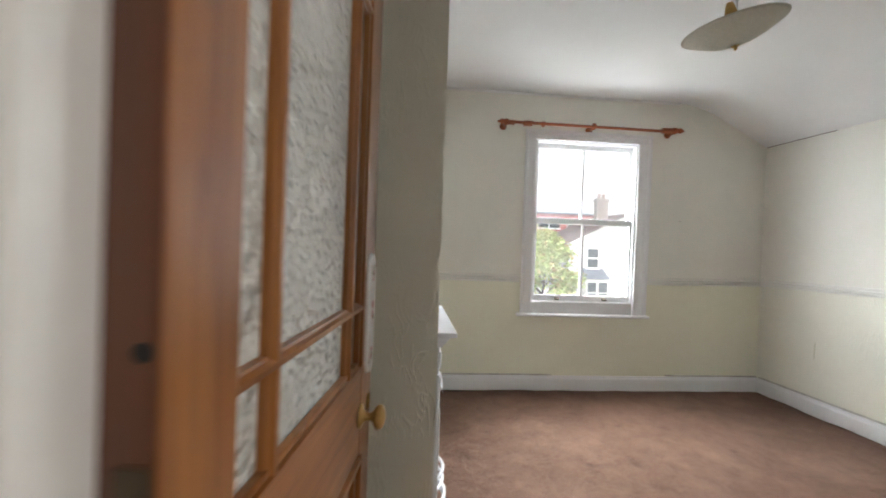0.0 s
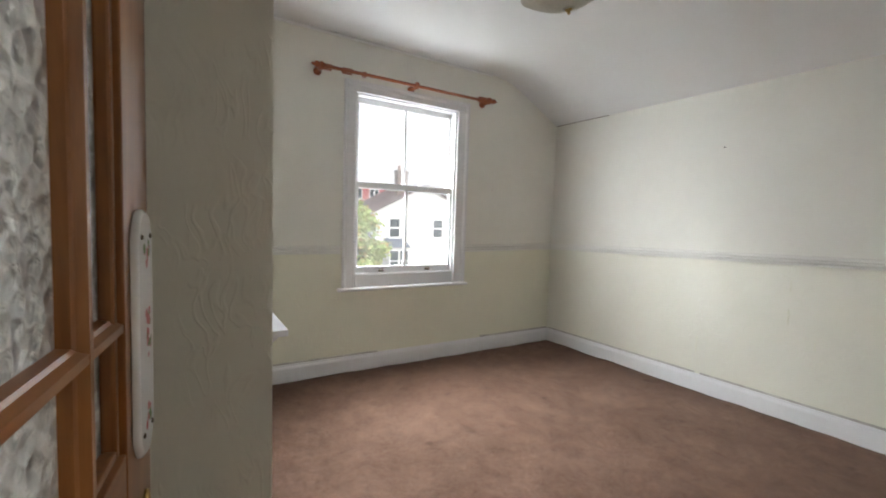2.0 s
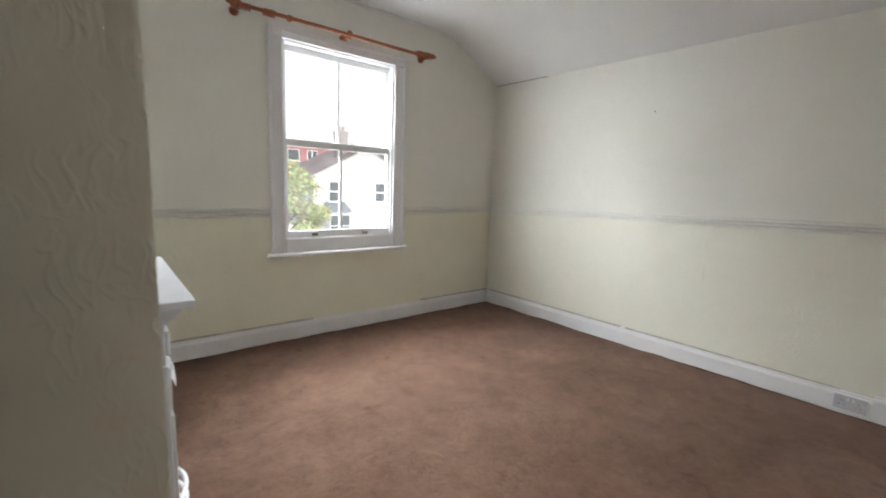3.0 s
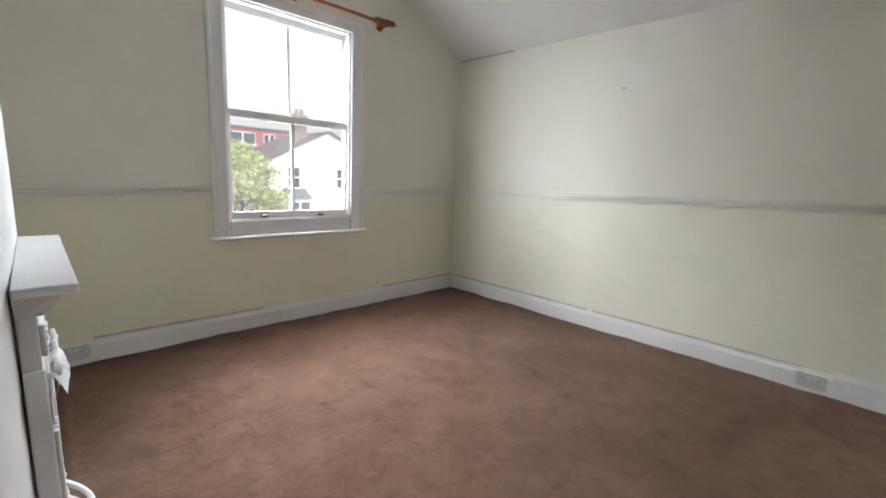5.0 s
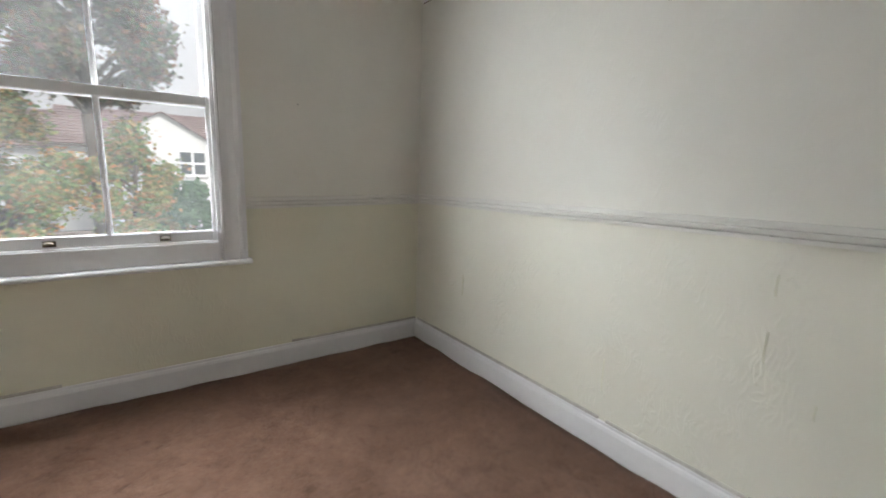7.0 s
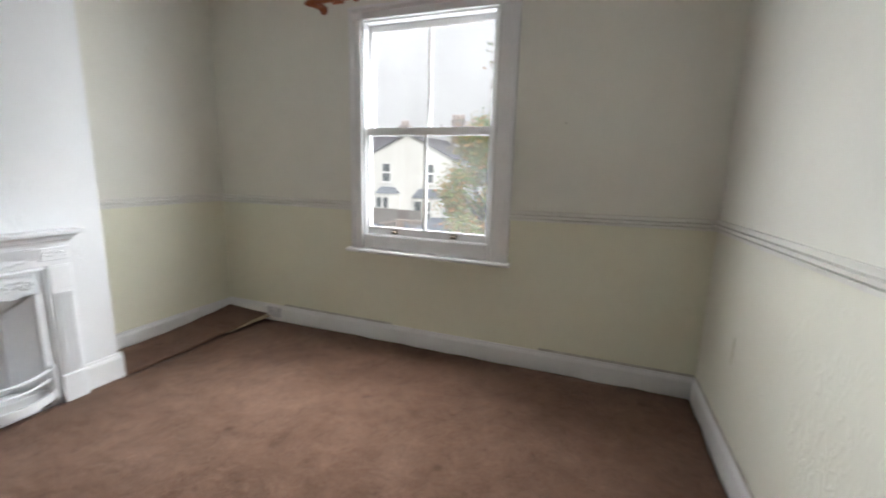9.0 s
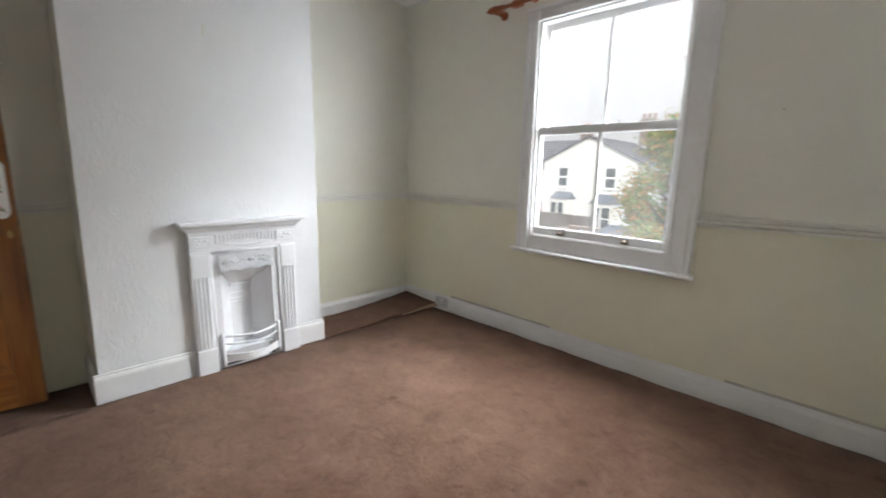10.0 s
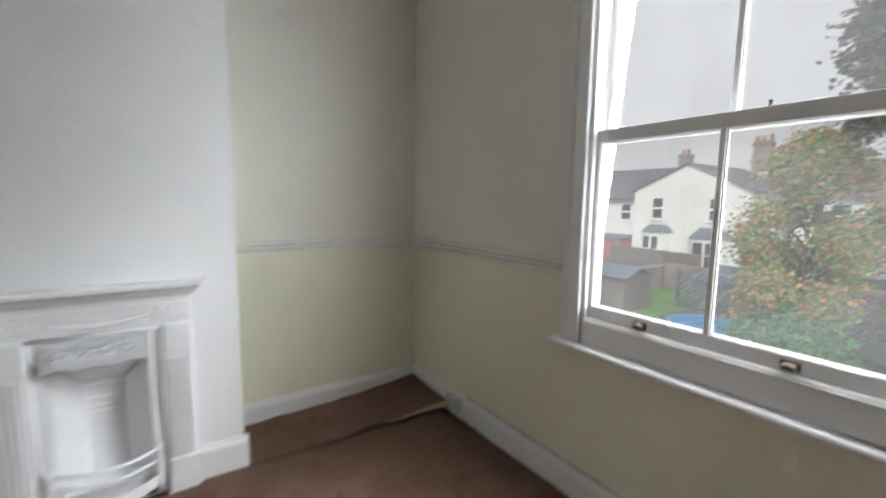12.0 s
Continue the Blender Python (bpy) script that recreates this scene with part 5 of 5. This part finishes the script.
# garden walls, fences and odds and ends
def fence_run(label, x0, y0, x1, y1, h, mat, lattice=False):
    f = thing("fence", label, "fence", None, "garden fences")
    L = math.dist((x0, y0), (x1, y1))
    n = int(L / 1.8)
    d = Vector((x1 - x0, y1 - y0, 0)) / L
    for k in range(n + 1):
        p = Vector((x0, y0, 0)) + d * L * k / n
        boxed("post", mat, f, p.x - 0.05, p.x + 0.05, p.y - 0.05, p.y + 0.05, GROUND, GROUND + h + 0.1)
    bm = bmesh.new()
    top = GROUND + h
    if lattice:
        step = 0.22
        k = -h
        while k < L:
            for s in (1, -1):
                a0, a1 = k, k + h
                za, zb = (GROUND, top) if s == 1 else (top, GROUND)
                lo, hi = max(a0, 0), min(a1, L)
                if hi > lo:
                    f0, f1 = (lo - a0) / h, (hi - a0) / h
                    p, q = Vector((x0, y0, za + (zb - za) * f0)) + d * lo, Vector((x0, y0, za + (zb - za) * f1)) + d * hi
                    tube(bm, [p, q], 0.026, 4)
            k += step
        part("lattice", bm, mat, f)
    else:
        bm.free()
        m = int(L / 0.15)
        for k in range(m):
            p = Vector((x0, y0, 0)) + d * (L * (k + 0.5) / m)
            b2 = bmesh.new()
            box(b2, -0.07, 0.07, -0.012, 0.012, 0, h + random.uniform(-0.02, 0.02))
            part("board", b2, mat, f, at=Matrix.Translation((p.x, p.y, GROUND)) @ Matrix.Rotation(math.atan2(d.y, d.x), 4, "Z"))
    return f


fence_run("blue-grey lattice garden fence", -6.0, 20.2, 0.6, 20.8, 1.5, LEAD, True)
fence_run("weathered boarded garden fence", -12.5, 25.2, -7.2, 24.6, 1.7, FENCE)
bm = bmesh.new()
box(bm, -9.0, -8.6, 9.0, 24.0, GROUND, GROUND + 1.0, bevel=0.03)
box(bm, -9.06, -8.54, 9.0, 24.0, GROUND + 1.0, GROUND + 1.07, bevel=0.02)
tagged(part("garden_wall", bm, BRICK), "low weathered brick garden wall with coping", "garden wall")
bm = bmesh.new()
box(bm, -8.5, 3.0, 23.8, 24.1, GROUND, GROUND + 1.2, bevel=0.03)
tagged(part("garden_wall", bm, BRICK), "weathered brick garden wall behind the fence", "garden wall")
shed = thing("garden_shed", "small grey garden shed with low pitched roof", "shed")
boxed("shed_body", FENCE, shed, -7.7, -6.4, 17.1, 18.9, GROUND, GROUND + 1.42)
bm = bmesh.new()
slab(bm, [(-7.85, 16.95, GROUND + 1.4), (-6.25, 16.95, GROUND + 1.4), (-6.25, 18.0, GROUND + 1.75), (-7.85, 18.0, GROUND + 1.75)], 0.06)
slab(bm, [(-7.85, 18.0, GROUND + 1.75), (-6.25, 18.0, GROUND + 1.75), (-6.25, 19.05, GROUND + 1.4), (-7.85, 19.05, GROUND + 1.4)], 0.06)
part("shed_roof", bm, LEAD, shed, "blue-grey felt roof")
shed = thing("garden_shed", "low shed with dark slate-blue felt roof behind the lattice fence", "shed")
boxed("shed_body", FENCE, shed, -5.7, -3.2, 20.9, 22.6, GROUND, -1.75)
bm = bmesh.new()
slab(bm, [(-5.9, 20.75, -1.82), (-3.0, 20.75, -1.82), (-3.6, 21.75, -1.22), (-5.3, 21.75, -1.22)], 0.05)
slab(bm, [(-5.3, 21.75, -1.22), (-3.6, 21.75, -1.22), (-3.0, 22.75, -1.82), (-5.9, 22.75, -1.82)], 0.05)
slab(bm, [(-5.9, 22.75, -1.82), (-5.9, 20.75, -1.82), (-5.3, 21.75, -1.22)], 0.05)
slab(bm, [(-3.0, 20.75, -1.82), (-3.0, 22.75, -1.82), (-3.6, 21.75, -1.22)], 0.05)
part("shed_roof", bm, LEAD, shed, "slate-blue hipped roof")
bm = bmesh.new()
lathe(bm, [(0.06, 0), (0.055, 2.0), (0.05, 4.5), (0.03, 4.55)], pose(6.9, 25.0, GROUND), 12)
tagged(part("garden_pole", bm, UPVC), "tall white painted pole standing in a garden", "pole")
bm = bmesh.new()
lathe(bm, [(0.9, 0), (0.95, 0.3), (1.0, 0.34), (0.9, 0.33), (0.85, 0.2)], pose(-3.3, 16.6, GROUND) @ Matrix.Diagonal((1.1, 1.1, 1.6, 1)), 32)
tagged(part("paddling_pool", bm, POOL_BLUE), "round blue plastic paddling pool on the ground", "paddling pool")
gz = thing("gazebo", "white canvas garden gazebo with pointed roof", "gazebo")
bm = bmesh.new()
ap = bm.verts.new((7.3, 22.5, -0.6))
cs = [bm.verts.new((7.3 + a * 1.4, 22.5 + b * 1.4, -1.25)) for a, b in ((-1, -1), (1, -1), (1, 1), (-1, 1))]
for i in range(4):
    bm.faces.new((cs[i], cs[(i + 1) % 4], ap))
part("canopy", bm, UPVC, gz, "white canvas canopy")
for a in (-1, 1):
    for b in (-1, 1):
        boxed("pole", STEEL, gz, 7.3 + a * 1.35 - 0.03, 7.3 + a * 1.35 + 0.03, 22.5 + b * 1.35 - 0.03, 22.5 + b * 1.35 + 0.03, GROUND, -1.22)


# trees: tapered trunk, limbs, and crowns of many small leaves
def tree(label, x, y, height, crown, mat, seed, leaf=0.12, count=5000, low=0.25, name="tree", lobes=26):
    rng = random.Random(seed)
    t = thing(name, label, "tree" if name == "tree" else "shrub", pose(x, y, GROUND))
    bm = bmesh.new()
    top = Vector((0.1, 0, height * 0.8))
    trunk = [(0, 0, -0.1), (0.04, 0.02, height * 0.25), (-0.03, 0.04, height * 0.5), tuple(top)]
    for (p, q, r) in zip(trunk, trunk[1:], (1.0, 0.7, 0.45)):
        tube(bm, [p, q], 0.022 * height * r, 8)
    centres = []
    for k in range(lobes):
        a, up = rng.uniform(0, 6.28), rng.uniform(low, 1.0)
        wide = crown * math.sin(math.pi * min(1, (up - low) / (1 - low) * 0.8 + 0.2)) ** 0.7
        r = wide * rng.uniform(0.35, 1.0)
        c = Vector((r * math.cos(a), r * math.sin(a), height * up))
        centres.append((c, rng.uniform(0.18, 0.34) * crown))
        tube(bm, [(0, 0, max(height * 0.15, c.z - r * 0.8)), tuple(c * 0.6 + Vector((0, 0, c.z * 0.36))), tuple(c)], 0.006 * height, 5)
    part("trunk", bm, BARK, t, "dark tapered trunk with limbs")
    verts, faces = [], []
    for k in range(count):
        c, r = centres[k % len(centres)]
        v = Vector((rng.gauss(0, 0.55), rng.gauss(0, 0.55), rng.gauss(0, 0.45))) * r + c
        q = Euler((rng.uniform(0, 6.28), rng.uniform(0, 6.28), rng.uniform(0, 6.28))).to_matrix()
        s = leaf * rng.uniform(0.6, 1.3)
        base = len(verts)
        for p in ((0, -0.5, 0), (0.38, 0, 0.08), (0, 0.6, 0), (-0.38, 0, 0.08)):
            verts.append(v + q @ Vector(p) * s)
        faces.append((base, base + 1, base + 2, base + 3))
    mesh = bpy.data.meshes.new("crown")
    mesh.from_pydata(verts, [], faces)
    mesh.materials.append(mat)
    cr = new("crown", mesh)
    cr.parent = t
    cr["kind"] = "stuff"
    return t


tree("tall maple with purple-brown and green leaves", 1.15, 16.0, 10.5, 1.7, MAPLE, 2, 0.15, 22000, 0.55)
tree("autumn tree turning green and orange", -0.7, 15.6, 5.6, 1.75, AUTUMN, 3, 0.1, 25000, 0.27, lobes=40)
tree("small tree with autumn-tinted green leaves", 1.9, 16.2, 5.0, 1.35, AUTUMN, 8, 0.12, 15000, 0.2)
tree("dark evergreen shrub in the garden", 3.0, 16.0, 3.7, 1.05, EVERGREEN, 4, 0.13, 13000, 0.3, "shrub", 18)
tree("dark evergreen shrub beside the fence", -0.6, 14.2, 1.8, 1.2, EVERGREEN, 6, 0.12, 6000, 0.2, "shrub", 18)
tree("pale yellow-green garden tree", 5.3, 15.0, 4.6, 1.3, YELLOWGREEN, 5, 0.12, 26000, 0.12, lobes=44)
